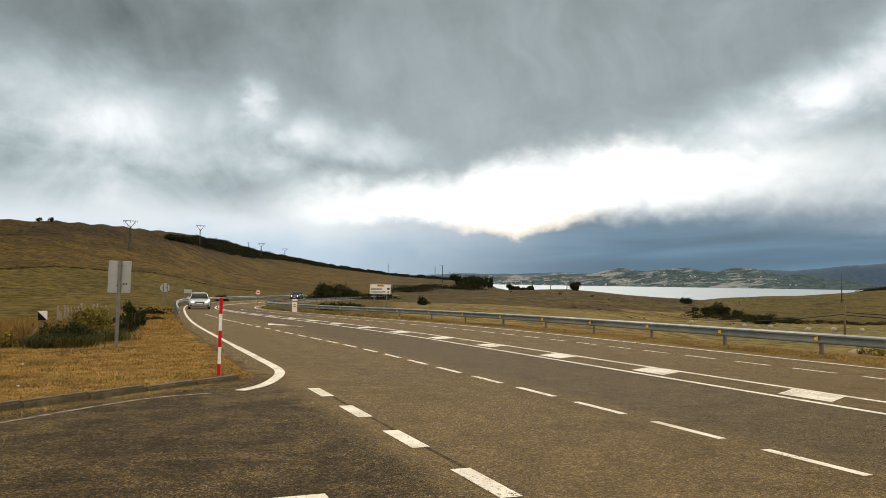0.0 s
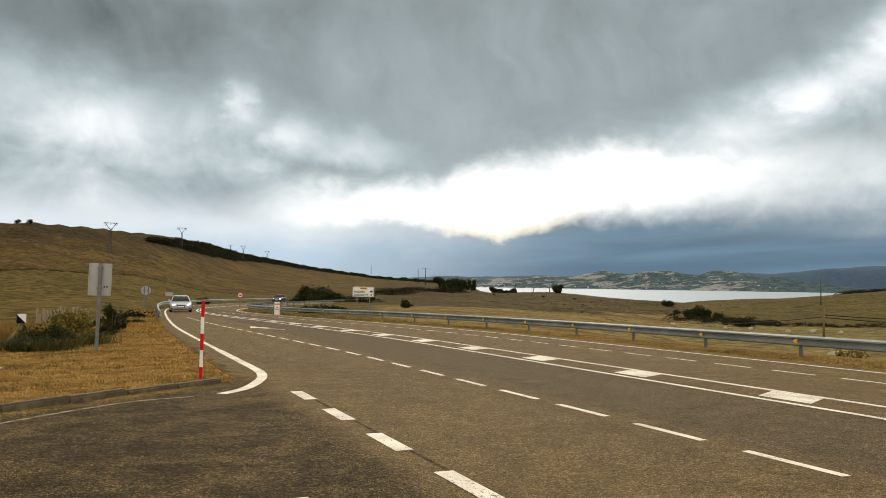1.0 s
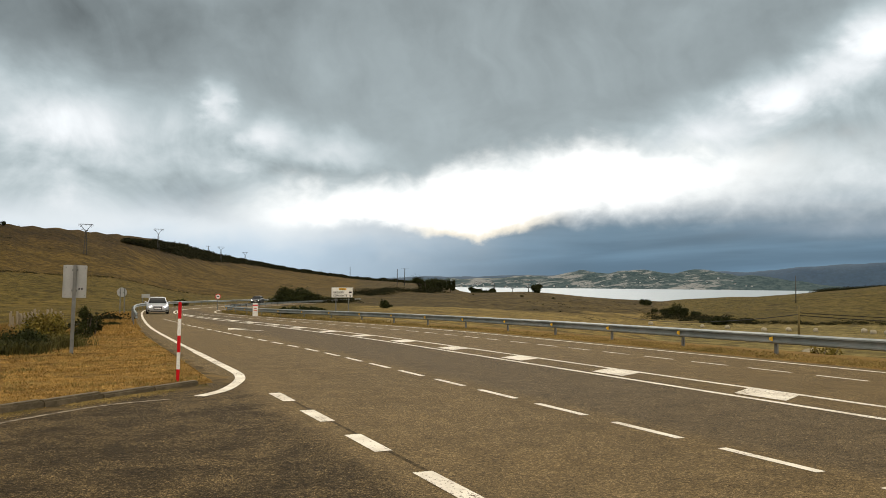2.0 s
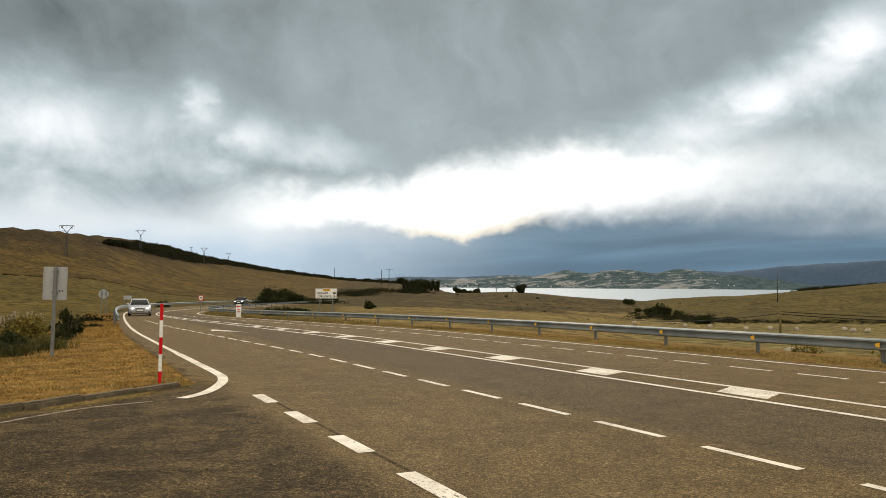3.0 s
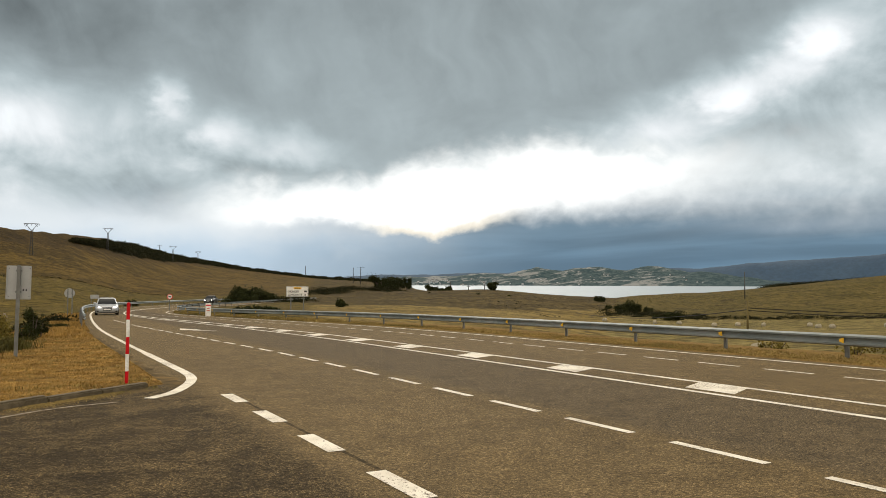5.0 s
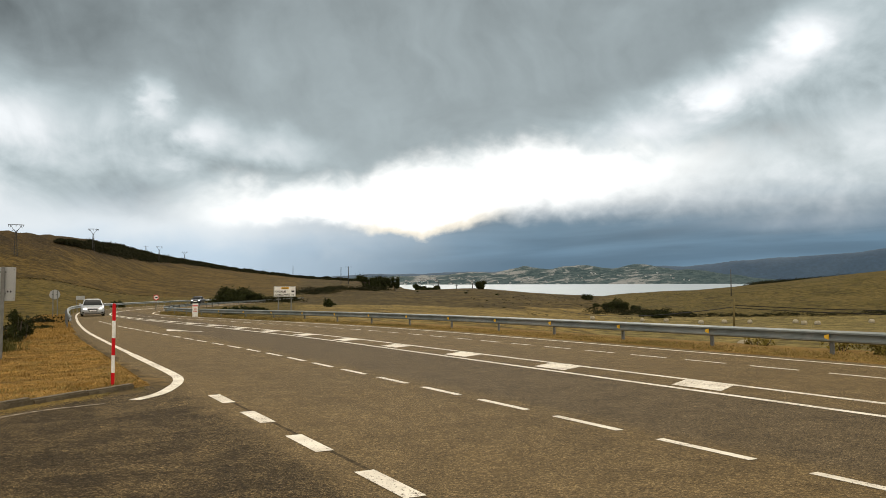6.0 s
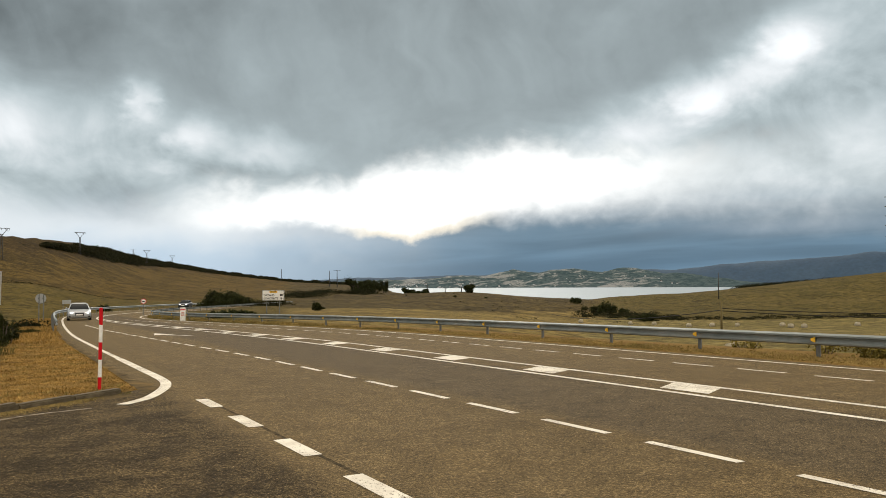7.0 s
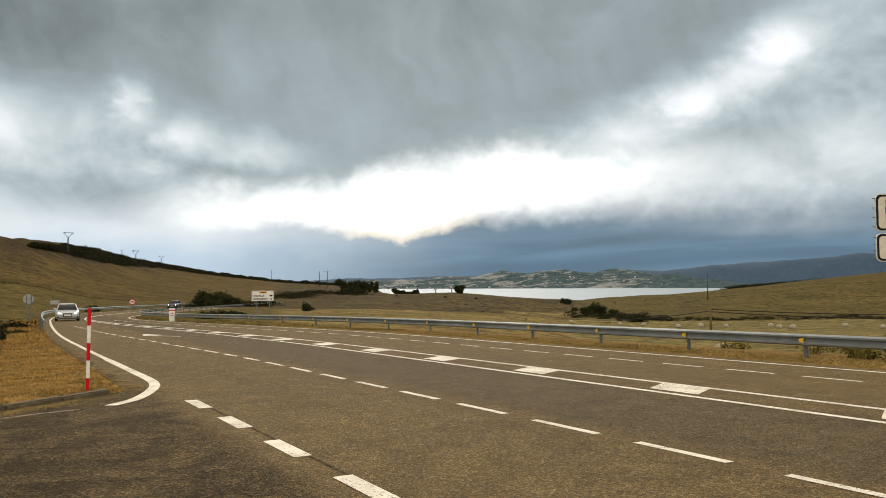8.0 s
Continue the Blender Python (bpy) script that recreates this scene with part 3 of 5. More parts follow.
# ---------------------------------------------------------------- the ground, one sheet to the horizon
def build_ground():
    az = np.radians(np.concatenate((np.linspace(-180, -46, 34), np.linspace(-45, 52, 290), np.linspace(53, 176, 32))))
    rr = np.concatenate((np.linspace(1.5, 8, 8), np.linspace(8.3, 46, 130), np.geomspace(47, 4950, 120)))
    a, r = np.meshgrid(az, rr, indexing="ij")
    x, y = r * np.sin(a), r * np.cos(a)
    z = np.concatenate([ground_z(x[i:i + 40], y[i:i + 40]) for i in range(0, len(az), 40)])
    na, nr = a.shape
    verts = np.stack([x, y, z], -1).reshape(-1, 3)
    i, j = np.meshgrid(np.arange(na), np.arange(nr - 1), indexing="ij")
    k = (i + 1) % na
    faces = np.stack([i * nr + j, i * nr + j + 1, k * nr + j + 1, k * nr + j], -1).reshape(-1, 4)
    hub = len(verts)
    verts = np.vstack([verts, [[0, 0, -0.06]]])
    fan = [(hub, q * nr, ((q + 1) % na) * nr) for q in range(na)]
    return tagged(sheet("ground", verts.tolist(), faces.tolist() + fan, LAND, smooth=True), "dry golden-brown pasture and grazed hillsides", "ground", kind="structure")


build_ground()


def ribbon_mesh(name, left, right, mat, parent, lift, across=1):
    """A thin sheet between two plan lines, laid on the road's slope."""
    verts, faces = [], []
    for (ls, lp), (rs, rp) in zip(left, right):
        for j in range(across + 1):
            f = j / across
            x, y = plan(ls + (rs - ls) * f, lp + (rp - lp) * f)
            verts.append((x, y, float(road_z(x, y)) + lift))
    w = across + 1
    for i in range(len(left) - 1):
        for j in range(across):
            faces.append((i * w + j, i * w + j + 1, (i + 1) * w + j + 1, (i + 1) * w + j))
    return sheet(name, verts, faces, mat, parent)


road = tagged(new("road"), "worn brown asphalt road with white markings", "road", kind="structure")
ribbon_mesh("carriageway", SIDE_L.tolist(), SIDE_R.tolist(), ROAD_MAT, road, 0.0, 8)
bay = tagged(new("pavement"), "coarse dark asphalt of the lay-by", "pavement", kind="structure")
EDGE_P = 2.7
bay_left = [(kerb_s(q), q) for q in np.linspace(-26, EDGE_P, 40)]
bay_right = [(-45.0, q) for q in np.linspace(-26, EDGE_P, 40)]
ribbon_mesh("lay_by_surface", bay_left, bay_right, APRON_MAT, bay, -0.0015, 12)


# ---------------------------------------------------------------- road markings
def stripe(name, path, width, mat=PAINT, lift=0.006, taper=None):
    l = [tuple(q + side(path, i) * width / 2) for i, q in enumerate(path)]
    r = [tuple(q - side(path, i) * width / 2) for i, q in enumerate(path)]
    return ribbon_mesh(name, l, r, mat, road, lift)


def along(path, s0, s1):
    """The stretch of a path between two distances along the road."""
    a = np.array([tuple(q) for q in path])
    lim = int(np.argmax(a[:, 0] > 1e9)) or len(a)
    return [Vector((s, float(np.interp(s, a[:lim, 0], a[:lim, 1])))) for s in np.linspace(s0, s1, max(2, int(abs(s1 - s0) / 1.2) + 1))]


TIP = smooth_path([(24, 2.82), (19.5, 2.86), (17.0, 2.86), (15.9, 2.72), (14.8, 2.40), (14.0, 2.06), (13.5, 1.66)], 0.25)
stripe("edge_line", [q for q in LEFT_PATH if q.x > 23.5], 0.15)
stripe("edge_line", TIP, 0.2, lift=0.007)
stripe("edge_line", RIGHT_PATH, 0.13)
stripe("median_line", MIDDLE_PATH, 0.14)


def gap_at(s):
    return -1.08 * float(1 - ease(np.array((s - 28) / 55.0)) * 0.72)


UPPER_PATH = offset(MIDDLE_PATH, gap_at)
stripe("median_line", UPPER_PATH, 0.14)
for k in range(-4, 22):
    s = 13.45 - 2.17 * k
    if -24 < s < 14:
        stripe("give_way_dash", along([Vector((-60, 2.92)), Vector((20, 2.87))], s - 1.1, s), 0.2)
for k in range(-14, 27):
    s = 5.45 + 1.93 * k
    if s < 56:
        stripe("lane_dash", along(SLIP_PATH, s, s + 1.28), 0.12)
INNER = offset(RIGHT_PATH, 1.85)
for k in range(-18, 32):
    s = 12.7 + 1.87 * k
    if s < 70:
        stripe("lane_dash", along(INNER, s, s + 1.2), 0.10)
for k in range(-8, 15):
    s = 9.32 + 4.17 * k
    a, b = along(MIDDLE_PATH, s, s + 1.1), along(UPPER_PATH, s + 0.42, s + 1.52)
    ribbon_mesh("median_block", [tuple(q + Vector((0, 0.26))) for q in a], [tuple(q - Vector((0, 0.08))) for q in b], PAINT, road, 0.006)
stripe("bay_mark", along([Vector((-60, 1.28)), Vector((20, 1.28))], 4.4, 6.45), 0.42, lift=0.007)
stripe("faded_line", smooth_path([(10.2, -2.6), (11.15, -1.5), (12.2, -0.55), (13.0, 0.33), (13.3, 1.2)], 0.3), 0.085, FADED, 0.006)
SEAM = material("gritty_tar_seam", ((0.034, 0.026, 0.014), (0.090, 0.066, 0.034)), 14.0, 0.9, 0.6, 60.0, depth=0.01, spec=0.05, contrast=1.6)
stripe("joint_line", along([Vector((-60, 2.98)), Vector((20, 2.93))], -20, 13.6), 0.05, SEAM, 0.002)
DIRT = material("gritty_dirt", ((0.100, 0.072, 0.034), (0.055, 0.042, 0.022), (0.170, 0.115, 0.048)), 3.0, 0.95, 0.8, 45.0, depth=0.02, spec=0.05, contrast=1.6)
front = [(kerb_s(q) - 0.02, q) for q in np.linspace(-12, 1.9, 60)]
back = [(kerb_s(q) - 0.02 - 0.42 - 0.13 * math.sin(q * 5.1) - 0.1 * math.sin(q * 11.7), q + 0.2) for q in np.linspace(-12, 1.9, 60)]
ribbon_mesh("gutter_dirt", front, back, DIRT, bay, 0.0005)
rim = along([q - Vector((0, 0.62)) for q in LEFT_PATH if q.x < 60], 15.0, 46.0)
rim = [Vector(q) for q in even(rim, 120)]
ribbon_mesh("gutter_dirt", [(q.x, q.y - 0.06) for q in rim], [(q.x, q.y + 0.10 + 0.07 * math.sin(q.x * 3.1) + 0.06 * math.sin(q.x * 7.7) + 0.35 * max(0.0, 1 - (q.x - 15) / 3.0)) for q in rim], DIRT, road, 0.0015)
# bent arrow: shaft, step and head
stripe("turn_arrow", smooth_path([(36.6, 7.25), (37.4, 6.95), (38.0, 6.55), (38.7, 6.45)], 0.3), 0.16)
ribbon_mesh("turn_arrow", [(38.5, 6.0), (40.4, 6.28)], [(38.5, 6.95), (40.4, 6.32)], PAINT, road, 0.0075)


# ---------------------------------------------------------------- water and the far shore
def build_lake():
    mat = bpy.data.materials.new("wind_rippled_water")
    mat.use_nodes = True
    g = Graph(mat.node_tree)
    bsdf = mat.node_tree.nodes["Principled BSDF"]
    place = g.node("ShaderNodeTexCoord").outputs["Object"]
    # pale base colour stands in for the bright sky mirrored off the waves
    bsdf.inputs["Base Color"].default_value = (0.26, 0.32, 0.38, 1)
    bsdf.inputs["IOR"].default_value = 1.33
    chop = g.noise(place, 0.02, 4.0, 0.6)
    g.put(g.math("ADD", 0.42, g.math("MULTIPLY", chop, 0.18)), bsdf.inputs["Roughness"])
    b = g.node("ShaderNodeBump")
    b.inputs["Strength"].default_value, b.inputs["Distance"].default_value = 0.7, 1.0
    g.put(g.noise(place, 0.25, 4.0, 0.6), b.inputs["Height"])
    g.put(b.outputs[0], bsdf.inputs["Normal"])
    az = np.radians(np.linspace(-12, 62, 60))
    rr = np.geomspace(380, 4080, 14)
    verts = [(r * math.sin(a), r * math.cos(a), LAKE_Z) for a in az for r in rr]
    n = len(rr)
    faces = [(i * n + j, i * n + j + 1, (i + 1) * n + j + 1, (i + 1) * n + j) for i in range(len(az) - 1) for j in range(n - 1)]
    tagged(sheet("water", verts, faces, mat), "pale bright reservoir under a cloudy sky", "lake", kind="structure")


build_lake()

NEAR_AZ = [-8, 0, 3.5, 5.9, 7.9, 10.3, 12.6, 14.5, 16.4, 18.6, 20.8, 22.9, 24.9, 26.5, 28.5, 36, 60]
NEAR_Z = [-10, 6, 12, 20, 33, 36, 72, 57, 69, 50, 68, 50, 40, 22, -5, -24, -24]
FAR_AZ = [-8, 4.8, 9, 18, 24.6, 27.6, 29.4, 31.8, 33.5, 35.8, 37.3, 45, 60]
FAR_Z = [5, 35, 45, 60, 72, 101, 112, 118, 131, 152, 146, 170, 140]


def far_hills():
    """Hills across the water: wooded green slopes with pale limestone ledges and small fields, all tinted blue-grey for
    haze.
    """
    mat = bpy.data.materials.new("haze_tinted_hills")
    mat.use_nodes = True
    g = Graph(mat.node_tree)
    m = g.math
    bsdf = mat.node_tree.nodes["Principled BSDF"]
    place = g.node("ShaderNodeTexCoord").outputs["Object"]
    split = g.node("ShaderNodeSeparateXYZ")
    g.put(place, split.inputs[0])
    x, y, z = split.outputs
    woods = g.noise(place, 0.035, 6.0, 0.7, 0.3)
    # woods and ledges carry the aerial haze as a blue-grey cast in their colour
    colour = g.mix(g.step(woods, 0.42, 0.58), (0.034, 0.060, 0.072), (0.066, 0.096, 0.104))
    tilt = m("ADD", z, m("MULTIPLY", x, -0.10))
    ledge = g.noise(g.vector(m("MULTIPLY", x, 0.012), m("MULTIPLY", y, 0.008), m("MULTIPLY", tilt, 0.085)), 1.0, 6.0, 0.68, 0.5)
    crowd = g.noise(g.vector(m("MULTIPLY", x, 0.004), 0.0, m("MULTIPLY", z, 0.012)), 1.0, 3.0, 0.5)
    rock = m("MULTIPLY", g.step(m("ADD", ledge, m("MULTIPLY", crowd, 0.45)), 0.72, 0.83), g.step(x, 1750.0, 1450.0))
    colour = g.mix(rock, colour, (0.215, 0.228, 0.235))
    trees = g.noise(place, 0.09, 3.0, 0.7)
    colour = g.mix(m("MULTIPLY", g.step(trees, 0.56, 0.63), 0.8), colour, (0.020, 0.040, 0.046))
    g.put(colour, bsdf.inputs["Base Color"])
    bsdf.inputs["Roughness"].default_value = 0.95
    bsdf.inputs["Specular IOR Level"].default_value = 0.05
    return mat


SHORE = far_hills()
# wooded range; the distance haze is mixed into its blue base colours
BLUE = material("haze_tinted_range", ((0.036, 0.068, 0.118), (0.046, 0.080, 0.130)), 0.004, 0.95, 0.0, 0.05)


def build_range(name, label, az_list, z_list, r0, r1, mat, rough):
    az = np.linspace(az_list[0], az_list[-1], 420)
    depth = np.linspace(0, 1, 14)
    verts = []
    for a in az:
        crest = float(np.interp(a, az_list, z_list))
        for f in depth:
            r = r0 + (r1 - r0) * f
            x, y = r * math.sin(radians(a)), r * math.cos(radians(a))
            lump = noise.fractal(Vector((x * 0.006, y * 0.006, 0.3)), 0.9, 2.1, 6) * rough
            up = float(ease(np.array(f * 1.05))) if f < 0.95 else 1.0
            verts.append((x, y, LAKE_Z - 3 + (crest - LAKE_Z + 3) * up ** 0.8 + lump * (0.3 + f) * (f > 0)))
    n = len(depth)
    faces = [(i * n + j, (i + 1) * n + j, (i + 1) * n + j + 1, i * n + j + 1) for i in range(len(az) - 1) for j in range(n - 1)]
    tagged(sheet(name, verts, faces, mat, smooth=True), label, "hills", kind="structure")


build_range("far_shore_hills", "hazy green hills with pale rocky fields", NEAR_AZ, NEAR_Z, 3960, 4330, SHORE, 11.0)
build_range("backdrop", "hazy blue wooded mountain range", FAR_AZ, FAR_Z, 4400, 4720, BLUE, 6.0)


def far_house():
    ob = tagged(new("house"), "small pale house on the far shore", "house", "houses on the far shore")
    bm = bmesh.new()
    box(bm, -6, 6, -4, 4, -4, 5)
    part("wall", bm, material("pale_plaster", ((0.56, 0.60, 0.64), (0.46, 0.50, 0.54)), 0.3), ob)
    bm = bmesh.new()
    loft_pts = [(-4.6, 5), (0, 8), (4.6, 5)]
    ends = [[bm.verts.new((x, y, z)) for y, z in loft_pts] for x in (-6.5, 6.5)]
    for k in range(3):
        j = (k + 1) % 3
        bm.faces.new((ends[0][k], ends[0][j], ends[1][j], ends[1][k]))
    bm.faces.new(ends[0][::-1])
    bm.faces.new(ends[1])
    part("roof", bm, material("dull_tiles", ((0.13, 0.115, 0.105), (0.10, 0.09, 0.085)), 0.3), ob)
    for y, x in ((-4.05, -3), (-4.05, 0), (-4.05, 3)):
        bm = bmesh.new()
        box(bm, x - 0.6, x + 0.6, y - 0.05, y + 0.03, 1.5, 3.2)
        part("window", bm, BLACK, ob)
    return ob


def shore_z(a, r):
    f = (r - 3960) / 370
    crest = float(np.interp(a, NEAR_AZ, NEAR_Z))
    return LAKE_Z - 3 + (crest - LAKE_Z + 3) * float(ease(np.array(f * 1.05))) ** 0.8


house = far_house()
for k in range(60):
    a = random.choice((random.uniform(4.0, 9.5), random.uniform(4.0, 9.5), random.uniform(9.0, 24.0)))
    r = 3960 + 370 * random.uniform(0.05, 0.55)
    m = pose(r * math.sin(radians(a)), r * math.cos(radians(a)), shore_z(a, r) + 1, 0, 0, random.uniform(-40, 40))
    it = house if k == 0 else copy_thing(house, m)
    it.matrix_world = m @ Matrix.Scale(random.uniform(0.45, 0.8), 4)


# ---------------------------------------------------------------- kerb
def build_kerb():
    kerb = tagged(new("kerb"), "low weathered concrete kerb edged with dry grass", "kerb", kind="structure")
    path = smooth_path([(kerb_s(-12) - 0.02, -12), (kerb_s(-4), -4), (kerb_s(0), 0), (kerb_s(1.0), 1.0), (14.75, 1.45), (15.2, 1.8)], 0.5)
    pts = even(path, 18)
    bm = bmesh.new()
    box(bm, -0.46, 0.46, -0.09, 0.08, -0.08, 0.125, 0.03)
    me = mesh_of("kerb_stone", bm, KERB_MAT)
    for i in range(len(pts) - 1):
        a, b = pts[i], pts[i + 1]
        (xa, ya), (xb, yb) = plan(*a), plan(*b)
        ob = new("kerb_stone", me)
        ob.parent = kerb
        ob.matrix_local = pose((xa + xb) / 2, (ya + yb) / 2, float(road_z((xa + xb) / 2, (ya + yb) / 2)) - 0.004 * (i % 3), random.uniform(-1.5, 1.5), 0, math.degrees(math.atan2(yb - ya, xb - xa)) + random.uniform(-1, 1)) @ Matrix.Diagonal((math.hypot(xb - xa, yb - ya) / 0.918, 1, 1 if i < 15 else 0.75, 1))


build_kerb()


# ---------------------------------------------------------------- guard rails
W_BEAM = [(0.0, 0.395), (0.028, 0.407), (0.083, 0.428), (0.083, 0.460), (0.025, 0.488), (0.012, 0.51), (0.012, 0.535), (0.025, 0.575), (0.083, 0.605), (0.083, 0.645), (0.028, 0.675), (0.0, 0.685)]


def build_rail(path, label, facing, step, start, lift=0.0, reflectors=True):
    """A W-beam along the path; facing +1: the beam's face looks to the path's left."""
    rail = tagged(new("guard_rail"), label, "guard rail", "guard rails")
    pts = even(path, max(8, int(sum((b - a).length for a, b in zip(path, path[1:])) / 1.3)))
    vecs = [Vector(q) for q in pts]
    verts, faces = [], []
    n = len(W_BEAM)
    for i, q in enumerate(vecs):
        d = side(vecs, i) * facing
        for o, z in W_BEAM + [(o - 0.012, z) for o, z in reversed(W_BEAM)]:
            x, y = plan(q.x - d.x * (-o), q.y - d.y * (-o))
            verts.append((x, y, float(road_z(x, y)) + z + lift))
    m2 = 2 * n
    for i in range(len(vecs) - 1):
        for j in range(m2):
            k = (j + 1) % m2
            faces.append((i * m2 + j, i * m2 + k, (i + 1) * m2 + k, (i + 1) * m2 + j))
    faces += [tuple(range(m2)), tuple(reversed(range((len(vecs) - 1) * m2, len(vecs) * m2)))]
    beam = sheet("beam", verts, faces, ZINC, rail)
    bm = bmesh.new()
    box(bm, -0.05, 0.05, -0.005, 0.005, -0.5, 0.62)
    box(bm, -0.05, -0.042, -0.05, 0.005, -0.5, 0.62)
    box(bm, 0.042, 0.05, -0.05, 0.005, -0.5, 0.62)
    post_me = mesh_of("post", bm, POST_STEEL)
    bm = bmesh.new()
    box(bm, -0.06, 0.06, 0.0, 0.09, 0.47, 0.57, 0.01)
    block_me = mesh_of("spacer", bm, POST_STEEL)
    bm = bmesh.new()
    loft(bm, [[(-0.055, q, 0.465), (0.055, q, 0.50), (0.055, q, 0.56), (-0.055, q, 0.595)] for q in (0.165, 0.195)])
    shine_me = mesh_of("reflector", bm, AMBER)
    bm = bmesh.new()
    bmesh.ops.create_uvsphere(bm, u_segments=8, v_segments=4, radius=0.016, matrix=Matrix.Translation((0, 0.17, 0.52)))
    bolt_me = mesh_of("bolt", bm, POST_STEEL)
    run = 0.0
    want = start
    for i in range(len(vecs) - 1):
        a, b = vecs[i], vecs[i + 1]
        gap = (b - a).length
        while want <= run + gap:
            c = a + (b - a) * ((want - run) / gap)
            d = side(vecs, i) * facing
            (x0, y0), (x1, y1) = plan(c.x, c.y), plan(c.x + d.x, c.y + d.y)
            turn = math.degrees(math.atan2(y1 - y0, x1 - x0)) - 90
            z = float(road_z(x0, y0)) + lift
            for nm, me in (("post", post_me), ("spacer", block_me), ("bolt", bolt_me)) + ((("reflector", shine_me),) if reflectors else ()):
                ob = new(nm, me)
                ob.parent = rail
                ob.matrix_local = pose(x0, y0, z, 0, 0, turn) @ pose(0, -0.09, 0)
            want += step
        run += gap
    return rail


rail_line = offset(RIGHT_PATH, lambda s: -1.95 + 1.0 * float(ease(np.array((s - 42) / 20.0))))
rail_line = [q for q in rail_line if q.x > -25]
build_rail(rail_line, "galvanised steel guard rail with amber reflectors", 1, 3.85, 2.3, -0.09)
left_line = [q for q in offset(LEFT_PATH, 0.62) if q.x > 44.2]
build_rail(left_line, "galvanised guard rail round the outside of the bend", -1, 4.0, 0.3, reflectors=False)


# ---------------------------------------------------------------- poles and signs
def spot(s, p, up=0.0):
    x, y = plan(s, p)
    return x, y, gz(x, y) + up


def at_bearing(az, r):
    return r * math.sin(radians(az)), r * math.cos(radians(az))


ROAD_TURN = math.degrees(math.atan2(-U.x, U.y))


def snow_pole():
    x, y, z = spot(15.6, 1.53)
    ob = tagged(new("snow_pole"), "red and white banded snow pole in mown dry grass", "marker pole")
    ob.matrix_world = pose(x, y, z - 0.09, 0, 0.55, 0)
    h = 1.56 / 5
    for k in range(5):
        bm = bmesh.new()
        rod(bm, (0, 0, k * h), (0, 0, (k + 1) * h), 0.031, 0.031, 24)
        if k == 4:
            bmesh.ops.bevel(bm, geom=[e for e in bm.edges if all(v.co.z > 5 * h - 0.01 for v in e.verts)], offset=0.012, segments=2, affect="EDGES")
        part("band", bm, RED if k % 2 == 0 else WHITE, ob, "red reflective band" if k % 2 == 0 else "white band")


snow_pole()


def sign_back():
    x, y, z = spot(24.4, -0.43)
    ob = tagged(new("road_sign"), "rectangular road sign seen from its dull grey back", "road sign")
    ob.matrix_world = pose(x, y, z - 0.2, 0, 1.0, 14)
    bm = bmesh.new()
    box(bm, -0.045, 0.045, -0.03, 0.03, -0.2, 2.67, 0.006)
    part("post", bm, POST_STEEL, ob)
    bm = bmesh.new()
    box(bm, -0.31, 0.30, 0.06, 0.085, 1.75, 2.66, 0.01)
    plate = part("panel", bm, GREY_BACK, ob)
    for xx in (-0.305, 0.28):
        bm = bmesh.new()
        box(bm, xx, xx + 0.016, 0.03, 0.06, 1.76, 2.65, 0.003)
        part("rim", bm, GREY_BACK, plate)
    for zz in (1.93, 2.5):
        bm = bmesh.new()
        box(bm, -0.07, 0.07, -0.04, 0.06, zz, zz + 0.05, 0.006)
        part("clamp", bm, POST_STEEL, plate)
    for xx in (0.10, 0.17):
        bm = bmesh.new()
        box(bm, xx, xx + 0.035, 0.054, 0.0585, 1.98, 2.03)
        part("sticker", bm, BLACK, plate)
    for xx in (-0.25, 0.25):
        for zz in (1.82, 2.58):
            bm = bmesh.new()
            box(bm, xx, xx + 0.02, 0.052, 0.0585, zz, zz + 0.02)
            part("rivet", bm, POST_STEEL, plate)


sign_back()


def round_sign(s, p, dia, top, label, front, posts=(0.0,), turn=0.0):
    x, y, z = spot(s, p)
    ob = tagged(new("round_road_sign"), label, "road sign")
    ob.matrix_world = pose(x, y, z, 0, 0, ROAD_TURN + turn)
    for q in posts:
        bm = bmesh.new()
        box(bm, q - 0.04, q + 0.04, 0.0, 0.05, -0.2, top - 0.05, 0.005)
        part("post", bm, POST_STEEL, ob)
    c = top - dia / 2
    bm = bmesh.new()
    yy = -0.035 if front else 0.075
    rod(bm, (0, yy - 0.01, c), (0, yy + 0.01, c), dia / 2, None, 28)
    plate = part("disc", bm, WHITE if front else GREY_BACK, ob)
    if front:
        bm = bmesh.new()
        ring = []
        for k in range(28):
            a = k / 28 * math.tau
            ring.append([bm.verts.new((math.cos(a) * r, -0.049, c + math.sin(a) * r)) for r in (dia / 2, dia / 2 * 0.78)])
        for k in range(28):
            a, b = ring[k], ring[(k + 1) % 28]
            bm.faces.new((a[0], b[0], b[1], a[1]))
        part("ring", bm, RED, plate, "red border")
        bm = bmesh.new()
        box(bm, -dia * 0.25, dia * 0.25, -0.052, -0.047, c - dia * 0.1, c + dia * 0.1)
        part("figure_bar", bm, BLACK, plate)
    else:
        for xx in (-0.16, 0.16):
            bm = bmesh.new()
            box(bm, xx - 0.04, xx + 0.04, 0.052, 0.064, c - 0.02, c + 0.05)
            part("clamp", bm, BLACK, plate)


round_sign(73.0, 2.5, 0.80, 2.22, "round road sign on twin posts, grey back showing", False, (-0.13, 0.2))
round_sign(88.0, 12.55, 0.58, 1.78, "round white speed sign with a red border", True, turn=8)


